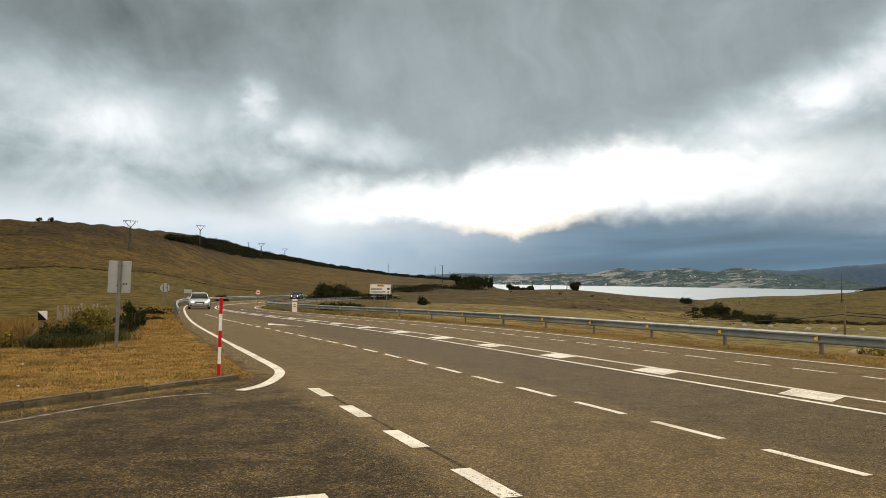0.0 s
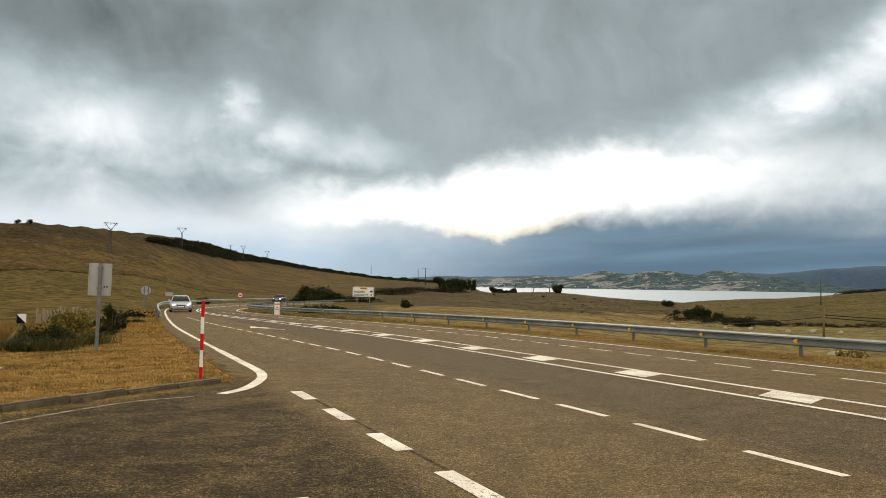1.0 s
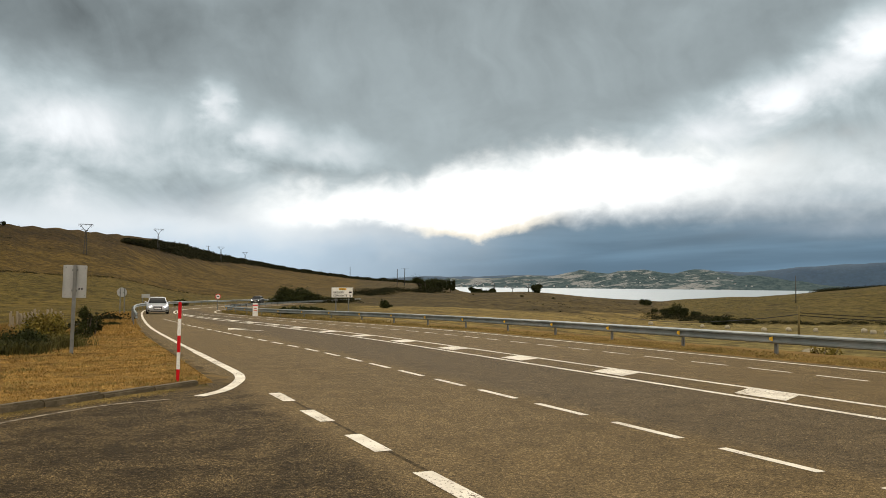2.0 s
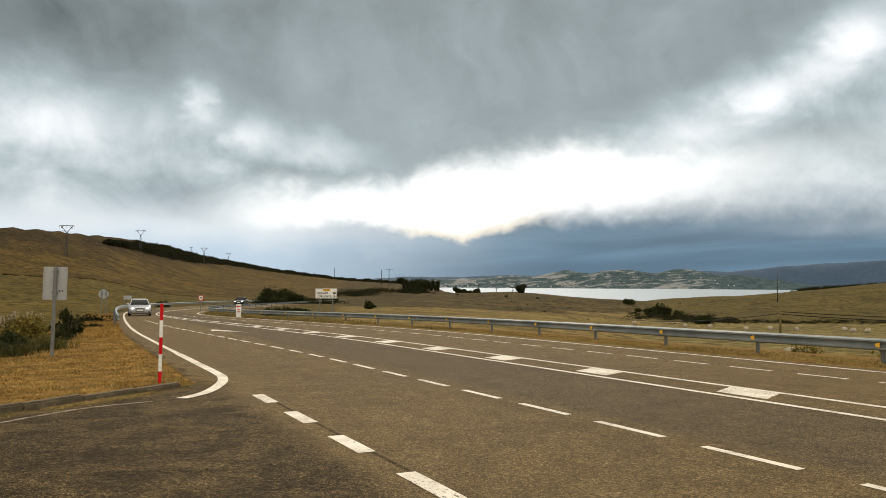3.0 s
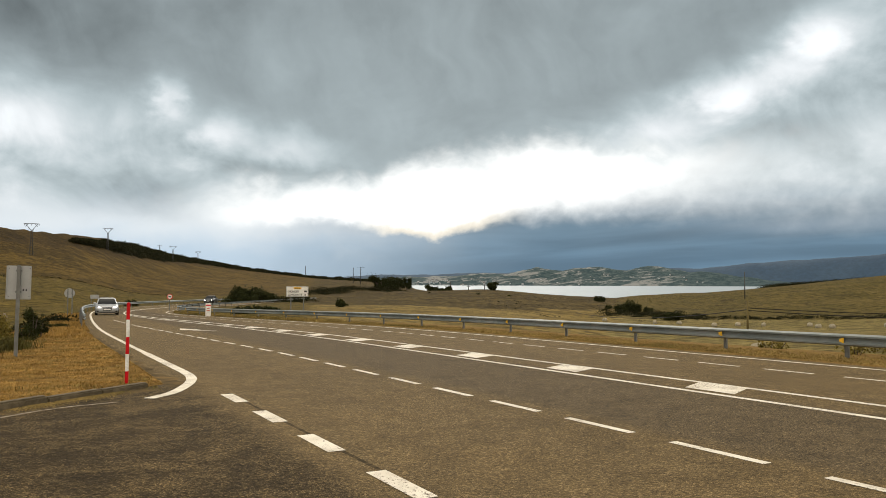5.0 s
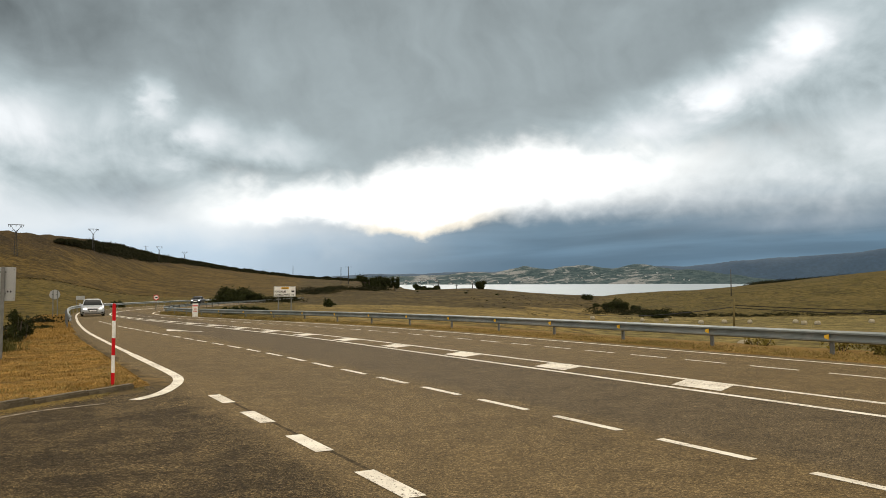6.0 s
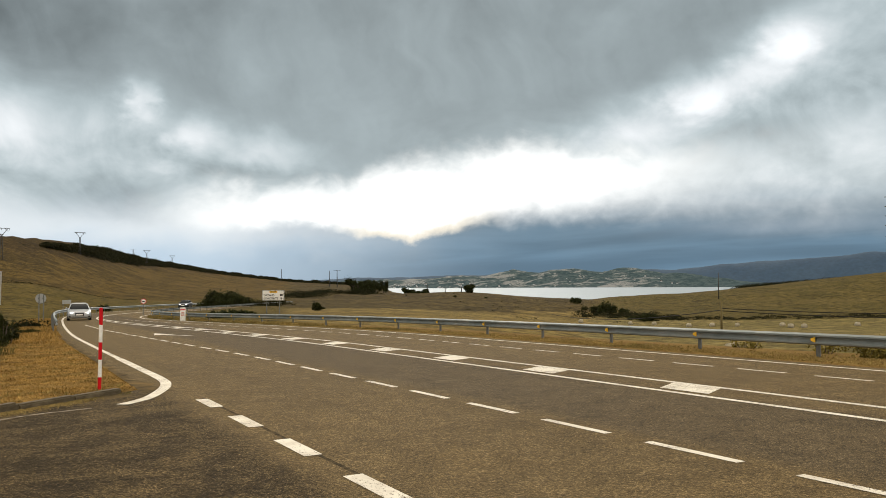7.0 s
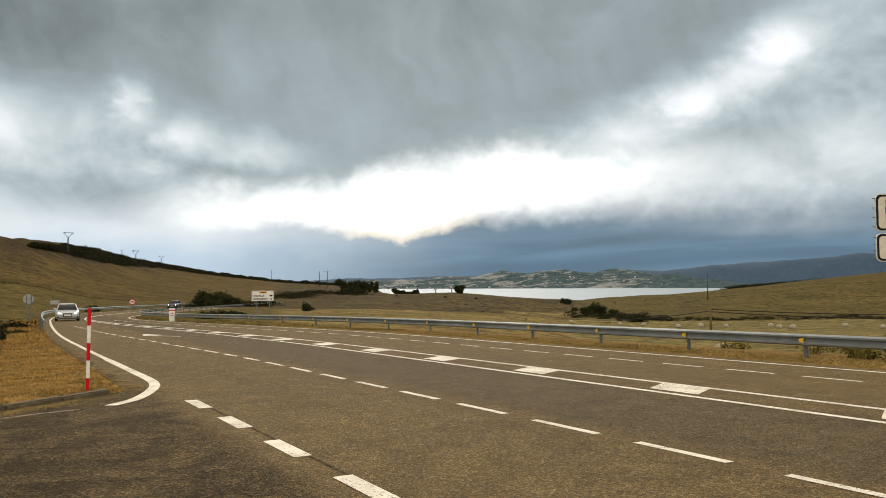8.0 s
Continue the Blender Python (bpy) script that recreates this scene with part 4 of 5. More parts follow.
def small_board():
    x, y = at_bearing(-17.65, 112.0)
    z = gz(x, y)
    ob = tagged(new("road_sign"), "small grey sign board on two thin posts", "road sign")
    ob.matrix_world = pose(x, y, z, 0, 0, ROAD_TURN)
    for q in (-0.4, 0.4):
        bm = bmesh.new()
        box(bm, q - 0.04, q + 0.04, 0, 0.05, -0.2, 1.5)
        part("post", bm, POST_STEEL, ob)
    bm = bmesh.new()
    box(bm, -0.52, 0.52, -0.03, 0.0, 1.2, 1.7, 0.01)
    part("panel", bm, GREY_BACK, ob)


small_board()


def lettering(text, size, mat, parent, m, name="lettering"):
    cu = bpy.data.curves.new(name, "FONT")
    cu.body, cu.size, cu.extrude, cu.align_x = text, size, 0.003, "LEFT"
    cu.offset = 0.007
    tmp = new(name, cu)
    me = bpy.data.meshes.new_from_object(tmp.evaluated_get(bpy.context.evaluated_depsgraph_get()))
    bpy.data.objects.remove(tmp)
    me.materials.append(mat)
    ob = new(name, me)
    ob.parent = parent
    ob.matrix_local = m
    return ob


def direction_sign():
    x, y, z = spot(72.0, 21.55)
    base = float(road_z(x, y)) - 0.05
    ob = tagged(new("direction_sign"), "white direction sign with black place names behind the guard rail", "direction sign")
    ob.matrix_world = pose(x, y, base, 0, 0, 4)
    drop = z - base - 0.3
    for q in (-0.58, 0.58):
        bm = bmesh.new()
        box(bm, q - 0.05, q + 0.05, 0.0, 0.06, min(drop, -0.2), 2.25, 0.005)
        part("post", bm, POST_STEEL, ob)
    bm = bmesh.new()
    box(bm, -1.0, 1.0, -0.05, -0.005, 1.42, 2.38, 0.02)
    panel = part("panel", bm, WHITE, ob)
    bm = bmesh.new()
    for x0, x1, z0, z1 in ((-0.97, 0.97, 1.44, 1.465), (-0.97, 0.97, 2.335, 2.36), (-0.97, -0.945, 1.465, 2.335), (0.945, 0.97, 1.465, 2.335)):
        box(bm, x0, x1, -0.056, -0.048, z0, z1)
    part("border", bm, BLACK, panel)
    bm = bmesh.new()
    box(bm, -0.33, 0.37, -0.056, -0.048, 2.13, 2.31, 0.003)
    part("route_plate", bm, YELLOW, panel, "yellow route plate")
    for q in (-0.24, -0.06, 0.12):
        bm = bmesh.new()
        box(bm, q, q + 0.13, -0.061, -0.054, 2.18, 2.26)
        part("route_bar", bm, BLACK, panel)
    for text, zz in (("ORZALES", 1.83), ("CORCONTE", 1.54)):
        lettering(text, 0.235, BLACK, panel, pose(-0.86, -0.054, zz, 90, 0, 0))
    lettering("18", 0.235, BLACK, panel, pose(0.58, -0.054, 1.54, 90, 0, 0))
    bm = bmesh.new()
    box(bm, 0.60, 0.86, -0.058, -0.05, 1.85, 2.0)
    part("figure_bar", bm, BLACK, panel)


direction_sign()


def km_post():
    x, y = plan(62.5, 11.75)
    z = min(gz(x, y), float(road_z(x, y)) - 0.02)
    ob = tagged(new("marker_post"), "white roadside marker board with a red top", "marker post")
    ob.matrix_world = pose(x, y, z, 0, 0, 10)
    bm = bmesh.new()
    box(bm, -0.2, 0.2, -0.03, 0.03, -0.1, 1.05, 0.02)
    board = part("board", bm, WHITE, ob)
    bm = bmesh.new()
    box(bm, -0.19, 0.19, -0.036, -0.028, 0.84, 0.92)
    part("stripe", bm, RED, board, "red band")
    for zz, w in ((0.60, 0.10), (0.44, 0.12)):
        bm = bmesh.new()
        box(bm, -w, w, -0.036, -0.028, zz, zz + 0.08)
        part("figure_bar", bm, plain("faded_red", (0.6, 0.2, 0.15)), board)


km_post()


def rounded(bm, x0, x1, z0, z1, r, y, thick):
    pts = []
    for cx, cz, a0 in ((x1 - r, z1 - r, 0), (x0 + r, z1 - r, 90), (x0 + r, z0 + r, 180), (x1 - r, z0 + r, 270)):
        pts += [(cx + r * math.cos(radians(a0 + k * 15)), cz + r * math.sin(radians(a0 + k * 15))) for k in range(7)]
    f = bm.faces.new([bm.verts.new((px, y, pz)) for px, pz in pts])
    made = bmesh.ops.extrude_face_region(bm, geom=[f])
    bmesh.ops.translate(bm, vec=(0, thick, 0), verts=[v for v in made["geom"] if isinstance(v, bmesh.types.BMVert)])
    bmesh.ops.recalc_face_normals(bm, faces=bm.faces)
    return bm


def big_sign():
    x, y = 14.38, 19.2
    base = gz(x + 1, y + 0.4)
    ob = tagged(new("information_sign"), "tall two-panel white information sign with black borders", "information sign")
    ob.matrix_world = pose(x, y, 0, 0, 0, -12)
    cream = plain("cream_sheet", (0.70, 0.67, 0.58), 0.45)
    for q in (0.45, 1.75):
        bm = bmesh.new()
        box(bm, q - 0.06, q + 0.06, 0.05, 0.12, base - 0.3, 3.95, 0.006)
        part("post", bm, POST_STEEL, ob)
    for z0, z1 in ((2.98, 3.97), (2.18, 2.93)):
        panel = part("panel", rounded(bmesh.new(), 0.0, 2.2, z0, z1, 0.14, 0.0, 0.04), cream, ob)
        bm = bmesh.new()
        rounded(bm, 0.02, 2.18, z0 + 0.02, z1 - 0.02, 0.13, -0.004, 0.003)
        part("border", bm, BLACK, panel)
        part("field", rounded(bmesh.new(), 0.075, 2.125, z0 + 0.075, z1 - 0.075, 0.1, -0.009, 0.003), cream, panel)
        if z0 > 2.9:
            for col, xx, zz, w, h in (((0.02, 0.09, 0.22), 0.25, 3.44, 0.24, 0.2), ((0.45, 0.33, 0.26), 0.25, 3.2, 0.24, 0.22), ((0.42, 0.38, 0.3), 0.25, 3.68, 0.2, 0.14)):
                bm = bmesh.new()
                box(bm, xx, xx + w, -0.014, -0.0105, zz, zz + h, 0.001)
                part("emblem_shape", bm, plain("emblem", col), panel)
        bm = bmesh.new()
        box(bm, 0.3 if z0 < 2.9 else 0.75, 1.9, -0.014, -0.0105, z0 + 0.3, z0 + 0.45, 0.001)
        part("text_bar", bm, BLACK, panel)
        for k in range(4):
            bm = bmesh.new()
            zz = z0 + 0.12 + k * (z1 - z0 - 0.24) / 3
            box(bm, -0.07, 0.02, 0.012, 0.028, zz - 0.01, zz + 0.01)
            part("clip", bm, POST_STEEL, panel)


big_sign()


# ---------------------------------------------------------------- poles of the power and telephone lines
WOOD = material("weathered_grey_wood", ((0.32, 0.27, 0.19), (0.22, 0.18, 0.12), (0.38, 0.33, 0.25)), 3.0, 0.85, 0.5, 30.0, depth=0.01, stretch=(1, 1, 0.15))
POLE_WOOD = material("tarred_pole_wood", ((0.150, 0.118, 0.045), (0.088, 0.068, 0.028)), 1.5, 0.9, 0.4, 20.0, stretch=(1, 1, 0.2))
DARK_STEEL = material("weathered_dark_steel", ((0.075, 0.072, 0.07), (0.05, 0.05, 0.05)), 2.0, 0.7, 0.0, 10.0, 0.3)


TYRE = plain("tyre_rubber", (0.02, 0.02, 0.02), 0.8)


def pylon_thing():
    ob = tagged(new("power_pylon"), "slim lattice power pylon with a forked crossarm", "power pylon", "power pylons")
    bm = bmesh.new()
    for sx, sy in ((-1, -1), (-1, 1), (1, -1), (1, 1)):
        rod(bm, (sx * 0.55, sy * 0.55, -1.0), (sx * 0.2, sy * 0.2, 8.6), 0.1, 0.09, 5)
    for k in range(9):
        z0, z1 = k * 0.95, (k + 1) * 0.95
        w0, w1 = 0.52 - 0.037 * z0, 0.52 - 0.037 * z1
        for sy in (-1, 1):
            rod(bm, (-w0, sy * w0, z0), (w1, sy * w1, z1), 0.05, 0.05, 4)
            rod(bm, (sy * w0, w0, z0), (sy * w1, -w1, z1), 0.05, 0.05, 4)
    part("mast", bm, DARK_STEEL, ob)
    bm = bmesh.new()
    for sx in (-1, 1):
        rod(bm, (0, 0, 8.4), (sx * 1.9, 0, 10.9), 0.12, 0.1, 5)
        rod(bm, (sx * 1.0, 0, 11.0), (sx * 1.9, 0, 10.0), 0.07, 0.07, 4)
    rod(bm, (-2.4, 0, 11.0), (2.4, 0, 11.0), 0.11, 0.11, 5)
    part("crossarm", bm, DARK_STEEL, ob)
    for q in (-2.3, 0, 2.3):
        bm = bmesh.new()
        rod(bm, (q, 0, 10.9), (q, 0, 10.3), 0.09, 0.07, 6)
        part("insulator", bm, DARK_STEEL, ob)
    return ob


pylon = pylon_thing()
places = [(-113.3, 288.6, 11.0, 25), (-125.3, 411.4, 11.2, 25), (-133.3, 585.0, 11.0, 20), (-147.7, 745.5, 11.0, 15), (-156.6, 886.3, 8.0, 15)]
for k, (x, y, h, a) in enumerate(places):
    m = pose(x, y, gz(x, y) - 0.3, 0, 0, a)
    it = pylon if k == 0 else copy_thing(pylon, m)
    it.matrix_world = m


def pole_thing(x, y, top, r, label, bar=0.8, tilt=0.0, group="telephone poles", wood=None):
    z = gz(x, y)
    ob = tagged(new("utility_pole"), label, "utility pole", group)
    ob.matrix_world = pose(x, y, z, 0, tilt, 20)
    h = top - z
    bm = bmesh.new()
    rod(bm, (0, 0, -0.5), (0, 0, h), r, r * 0.75, 10)
    part("shaft", bm, wood or DARK_STEEL, ob, smooth=True)
    if bar:
        bm = bmesh.new()
        box(bm, -bar, bar, -0.06, 0.06, h - 0.45, h - 0.3)
        part("crossbar", bm, WOOD if r < 0.16 else DARK_STEEL, ob)
        for q in (-bar * 0.9, bar * 0.9):
            bm = bmesh.new()
            rod(bm, (q, 0, h - 0.3), (q, 0, h - 0.1), 0.05, 0.035, 8)
            part("insulator", bm, BLACK, ob)
    return ob


pole_thing(-54.5, 798.0, 15.5, 0.3, "dark utility pole on the ridge", 0.0)
pole_thing(-6.7, 700.0, 12.4, 0.3, "dark utility pole on the ridge", 0.0)
pole_thing(-0.2, 680.0, 12.6, 0.35, "dark utility pole with a broad crossbar", 3.2)
pole_thing(-146.7, 602.4, 26.8, 0.3, "dark utility pole with a short crossbar", 1.6)
pole_thing(147.5, 295.2, 5.1, 0.2, "thin bare utility pole beside the lake", 0.0)
pole_thing(42.5, 378.0, 0.6, 0.2, "short utility pole on the field crest", 1.1)
pole_thing(50.0, 370.0, -0.9, 0.17, "short utility pole on the field crest", 0.9)
pole_thing(57.0, 366.0, -0.3, 0.22, "short utility pole on the field crest", 1.4)
wood_pole = pole_thing(47.2, 93.8, -0.9, 0.15, "weathered wooden telephone pole in the pasture", 0.0, 0.5, wood=POLE_WOOD)


def wire(a, b, sag, r, name="telephone_wire"):
    bm = bmesh.new()
    n = 24
    pts = [Vector(a).lerp(Vector(b), i / n) - Vector((0, 0, sag * 4 * (i / n) * (1 - i / n))) for i in range(n + 1)]
    for p0, p1 in zip(pts, pts[1:]):
        rod(bm, p0, p1, r, r, 5)
    ob = part(name, bm, TYRE)
    tagged(ob, "thin black telephone wire slung between poles", "wire", "telephone wires")


wire((47.2, 93.8, -1.7), (92.0, 75.0, -1.4), 0.7, 0.05)
wire((47.2, 93.8, -2.0), (92.0, 75.0, -1.9), 0.8, 0.05)
wire((47.2, 93.8, -1.9), (52.0, 190.0, -6.2), 1.2, 0.055)


# ---------------------------------------------------------------- plants
DRY = material("cut_dry_grass", ((0.42, 0.265, 0.080), (0.23, 0.140, 0.042), (0.15, 0.094, 0.030)), 2.6, 0.9, 0.0, 8.0, spec=0.05, jitter=0.28, contrast=1.5)
RAIL_GRASS = material("rail_side_grass", ((0.34, 0.245, 0.085), (0.20, 0.148, 0.05), (0.13, 0.108, 0.035)), 0.9, 0.9, 0.0, 8.0, spec=0.1, jitter=0.35)
STRAW = material("tall_straw_grass", ((0.27, 0.17, 0.052), (0.17, 0.108, 0.033)), 1.0, 0.9, 0.0, 8.0, spec=0.1, jitter=0.3)
GREEN = material("dark_green_leaves", ((0.036, 0.042, 0.012), (0.017, 0.022, 0.007)), 1.2, 0.8, 0.0, 10.0, spec=0.1, jitter=0.4)
OLIVE = material("olive_scrub_leaves", ((0.20, 0.155, 0.030), (0.095, 0.080, 0.018), (0.27, 0.18, 0.042)), 1.0, 0.8, 0.0, 10.0, spec=0.15, jitter=0.4)
HEATH = material("dark_heather", ((0.017, 0.020, 0.010), (0.030, 0.029, 0.013)), 0.3, 0.9, 0.0, 3.0, spec=0.05, jitter=0.35)
BARK = material("grey_bark", ((0.10, 0.08, 0.06), (0.06, 0.05, 0.04)), 3.0, 0.9, 0.4, 30.0)
RNG = np.random.default_rng(7)


def blades(name, pos, height, width, mat, lean=0.35, parent=None):
    """Narrow bent blades at the given feet: two quads tapering to a tip."""
    n = len(pos)
    a = RNG.uniform(0, math.tau, n)
    h = RNG.uniform(0.55, 1.25, n) * height
    w = RNG.uniform(0.6, 1.3, n) * width
    b = RNG.uniform(0, math.tau, n)
    k = RNG.uniform(0.1, 1.0, n) * lean * h
    across = np.stack([np.cos(a), np.sin(a), np.zeros(n)], 1) * w[:, None] / 2
    bend = np.stack([np.cos(b) * k, np.sin(b) * k, np.zeros(n)], 1)
    up = np.stack([np.zeros(n), np.zeros(n), h], 1)
    mid = pos + bend * 0.35 + up * 0.55
    tip = pos + bend + up * np.sqrt(np.clip(1 - (lean * 0.5) ** 2, 0.2, 1))
    verts = np.stack([pos - across, pos + across, mid + across * 0.8, mid - across * 0.8, tip], 1).reshape(-1, 3)
    q = np.arange(n)[:, None] * 5
    me = bpy.data.meshes.new(name)
    quads, tris = q + np.array([[0, 1, 2, 3]]), q + np.array([[3, 2, 4]])
    me.vertices.add(len(verts))
    me.vertices.foreach_set("co", verts.ravel())
    loops = np.concatenate([quads, tris], 1).ravel()
    me.loops.add(len(loops))
    me.loops.foreach_set("vertex_index", loops)
    me.polygons.add(2 * n)
    starts = (np.arange(n)[:, None] * 7 + np.array([[0, 4]])).ravel()
    me.polygons.foreach_set("loop_start", starts)
    me.update(calc_edges=True)
    me.materials.append(mat)
    ob = new(name, me)
    if parent:
        ob.parent = parent
    return ob


def leaf_mesh(name, centres, size, mat, parent=None, flat=0.0):
    """Small folded leaves, turned at random, one at each centre."""
    n = len(centres)
    d = RNG.normal(size=(n, 3))
    d[:, 2] *= 1 - flat
    d /= np.linalg.norm(d, axis=1)[:, None]
    e = np.cross(d, RNG.normal(size=(n, 3)))
    e /= np.linalg.norm(e, axis=1)[:, None]
    s = (RNG.uniform(0.5, 1.3, n) * size)[:, None]
    f = np.cross(d, e) * s * 0.15
    verts = np.stack([centres - d * s / 2, centres + e * s * 0.3 + f, centres + d * s / 2, centres - e * s * 0.3 + f], 1).reshape(-1, 3)
    q = np.arange(n)[:, None] * 4
    faces = np.concatenate([q + np.array([[0, 1, 2]]), q + np.array([[0, 2, 3]])], 1).reshape(-1, 3)
    me = bpy.data.meshes.new(name)
    me.vertices.add(len(verts))
    me.vertices.foreach_set("co", verts.ravel())
    me.loops.add(faces.size)
    me.loops.foreach_set("vertex_index", faces.ravel())
    me.polygons.add(len(faces))
    me.polygons.foreach_set("loop_start", np.arange(len(faces)) * 3)
    me.update(calc_edges=True)
    me.materials.append(mat)
    ob = new(name, me)
    if parent:
        ob.parent = parent
    return ob


def clump_points(n, w, depth, h, lumps=13, low=0.0):
    """Points in the outer part of a lumpy mound."""
    c = RNG.uniform(-1, 1, (lumps, 3)) * np.array([w * 0.62, depth * 0.62, h * 0.3]) + np.array([0, 0, h * 0.45])
    rad = RNG.uniform(0.18, 0.5, lumps) * min(h, w) * 0.95
    i = RNG.integers(0, lumps, n)
    v = RNG.normal(size=(n, 3))
    v /= np.linalg.norm(v, axis=1)[:, None]
    pts = c[i] + v * (rad[i] * RNG.uniform(0.2, 1.0, n) ** 0.6)[:, None]
    pts += RNG.normal(size=(n, 3)) * 0.11 * min(h, w)
    stray = RNG.uniform(0, 1, n) < 0.12
    pts[stray] *= RNG.uniform(1.0, 1.22, (int(stray.sum()), 1))
    pts[:, 2] = np.maximum(pts[:, 2], low + RNG.uniform(0, 0.12, n) * h)
    return pts


def bush(x, y, w, depth, h, leaf, count, mat, label, sink=0.05, group="", category="bush", lumps=13, z=None):
    base = gz(x, y) if z is None else z
    ob = tagged(new("bush"), label, category, group)
    ob.matrix_world = pose(x, y, base - sink, 0, 0, RNG.uniform(0, 30))
    pts = clump_points(count, w, depth, h, lumps)
    leaf_mesh("foliage", pts, leaf, mat, ob)
    bm = bmesh.new()
    for k in range(6):
        a = RNG.uniform(0, math.tau)
        rod(bm, (0.1 * w * math.cos(a), 0.1 * depth * math.sin(a), -0.15), (0.6 * w * math.cos(a), 0.6 * depth * math.sin(a), h * 0.65), 0.02 * h + 0.01, 0.006, 5)
    part("stems", bm, BARK, ob)
    return ob


def tree(x, y, h, w, label, mat=GREEN, count=900, leaf=0.5, lean=0.0, sink=0.1, trunk=0.3, group="field trees"):
    z = gz(x, y)
    ob = tagged(new("tree"), label, "tree", group)
    ob.matrix_world = pose(x, y, z - sink, 0, lean, RNG.uniform(0, 360))
    bm = bmesh.new()
    rod(bm, (0, 0, -0.3), (0.05 * h, 0, h * 0.45), 0.045 * h, 0.03 * h, 8)
    for k in range(5):
        a = k * 1.3 + RNG.uniform(0, 0.5)
        rod(bm, (0.04 * h, 0, h * 0.36), (math.cos(a) * w * 0.6, math.sin(a) * w * 0.6, h * RNG.uniform(0.6, 0.85)), 0.02 * h, 0.006 * h, 6)
    part("trunk", bm, BARK, ob)
    pts = clump_points(count, w, w, h * (1 - trunk), 11, 0.02)
    pts[:, 2] += h * trunk
    leaf_mesh("crown", pts, leaf, mat, ob)
    return ob


# mown verge by the kerb, and the strip along the guard rail
def scatter(n, s0, s1, p0, p1, keep):
    s, p = RNG.uniform(s0, s1, n), RNG.uniform(p0, p1, n)
    x, y = plan(s, p)
    ok = keep(s, p)
    x, y = x[ok], y[ok]
    return np.stack([x, y, ground_z(x, y)], 1)


def verge_keep(s, p):
    road, bay = off_road(s, p)
    out = np.minimum(road, bay)
    bare = np.sin(s * 1.7 + np.sin(p * 2.1)) * np.sin(p * 1.3 + s * 0.6) + 0.5 * np.sin(s * 5.3 + p * 3.1) * np.sin(p * 6.1) + RNG.uniform(-1.1, 0.5, len(s))
    return (out > 0.02) & (bare < 0.35)


def in_parts(n, *args):
    return np.concatenate([scatter(20000, *args) for _ in range(n // 20000)])


tagged(blades("mown_grass", in_parts(420000, 8, 34, -9, 2.6, verge_keep), 0.036, 0.010, DRY, 2.8), "mown golden dry grass on the verge", "grass", kind="stuff")
tagged(blades("mown_grass", in_parts(60000, 34, 80, -8, 4.0, verge_keep), 0.11, 0.03, DRY, 1.0), "mown golden dry grass on the far verge", "grass", kind="stuff")


def lip_keep(s, p):
    out = (s - kerb_s(p)) / 1.34
    return (out > -0.12) & (out < 0.22) & (np.sin(p * 3.3) + np.sin(p * 7.9) + RNG.uniform(-1.4, 1.4, len(p)) > -0.2)


tagged(blades("kerb_grass", in_parts(60000, 2, 16.0, -11, 1.9, lip_keep) + np.array([0, 0, 0.03]), 0.07, 0.016, DRY, 1.8), "dry grass hanging over the kerb", "grass", kind="stuff")


# cut straw blown into the gutter
p = RNG.uniform(-11, 2.0, 20000)
s = kerb_s(p) - 0.10 - np.abs(RNG.normal(size=20000)) * 0.27
ok = np.sin(p * 2.7) + np.sin(p * 6.1 + 1) + RNG.uniform(-1.5, 1.5, 20000) > -0.3
x, y = plan(s[ok], p[ok])
tagged(blades("gutter_straw", np.stack([x, y, road_z(x, y) + 0.004], 1), 0.024, 0.010, RAIL_GRASS, 3.2), "cut straw blown into the gutter", "straw", kind="stuff")


def strip_keep(s, p):
    road, _ = off_road(s, p)
    return (road > 0.05) & (road < RNG.uniform(0.7, 2.4, len(s)))


tagged(blades("verge_grass", in_parts(140000, -2, 45, 13.0, 20.5, strip_keep), 0.05, 0.018, RAIL_GRASS, 1.4), "dry yellow grass under the guard rail", "grass", kind="stuff")
tagged(blades("verge_grass", in_parts(40000, 45, 80, 10, 17.0, strip_keep), 0.14, 0.04, RAIL_GRASS, 0.9), "dry yellow grass along the bend", "grass", kind="stuff")


# loose tufts and thatch standing out of the mown verge
cs, cp = RNG.uniform(11, 34, 520), RNG.uniform(-8.5, 2.3, 520)
cs, cp = np.concatenate([cs, [15.6, 15.55, 24.4, 24.35]]), np.concatenate([cp, [1.5, 1.6, -0.4, -0.5]])
i = np.repeat(np.arange(len(cs)), 34)
for mat, pick, h, label in ((DRY, 0, 0.075, "straggling dry tufts in the mown verge"), (RAIL_GRASS, 1, 0.085, "dull brown tufts in the mown verge")):
    j = i[(i % 2) == pick]
    s, p = cs[j] + RNG.normal(size=len(j)) * 0.13, cp[j] + RNG.normal(size=len(j)) * 0.13
    ok = verge_keep(s, p) | (np.abs(s - 15.6) < 0.4)
    x, y = plan(s[ok], p[ok])
    tagged(blades("grass_tufts", np.stack([x, y, ground_z(x, y)], 1), h, 0.016, mat, 1.3), label, "grass", kind="stuff")


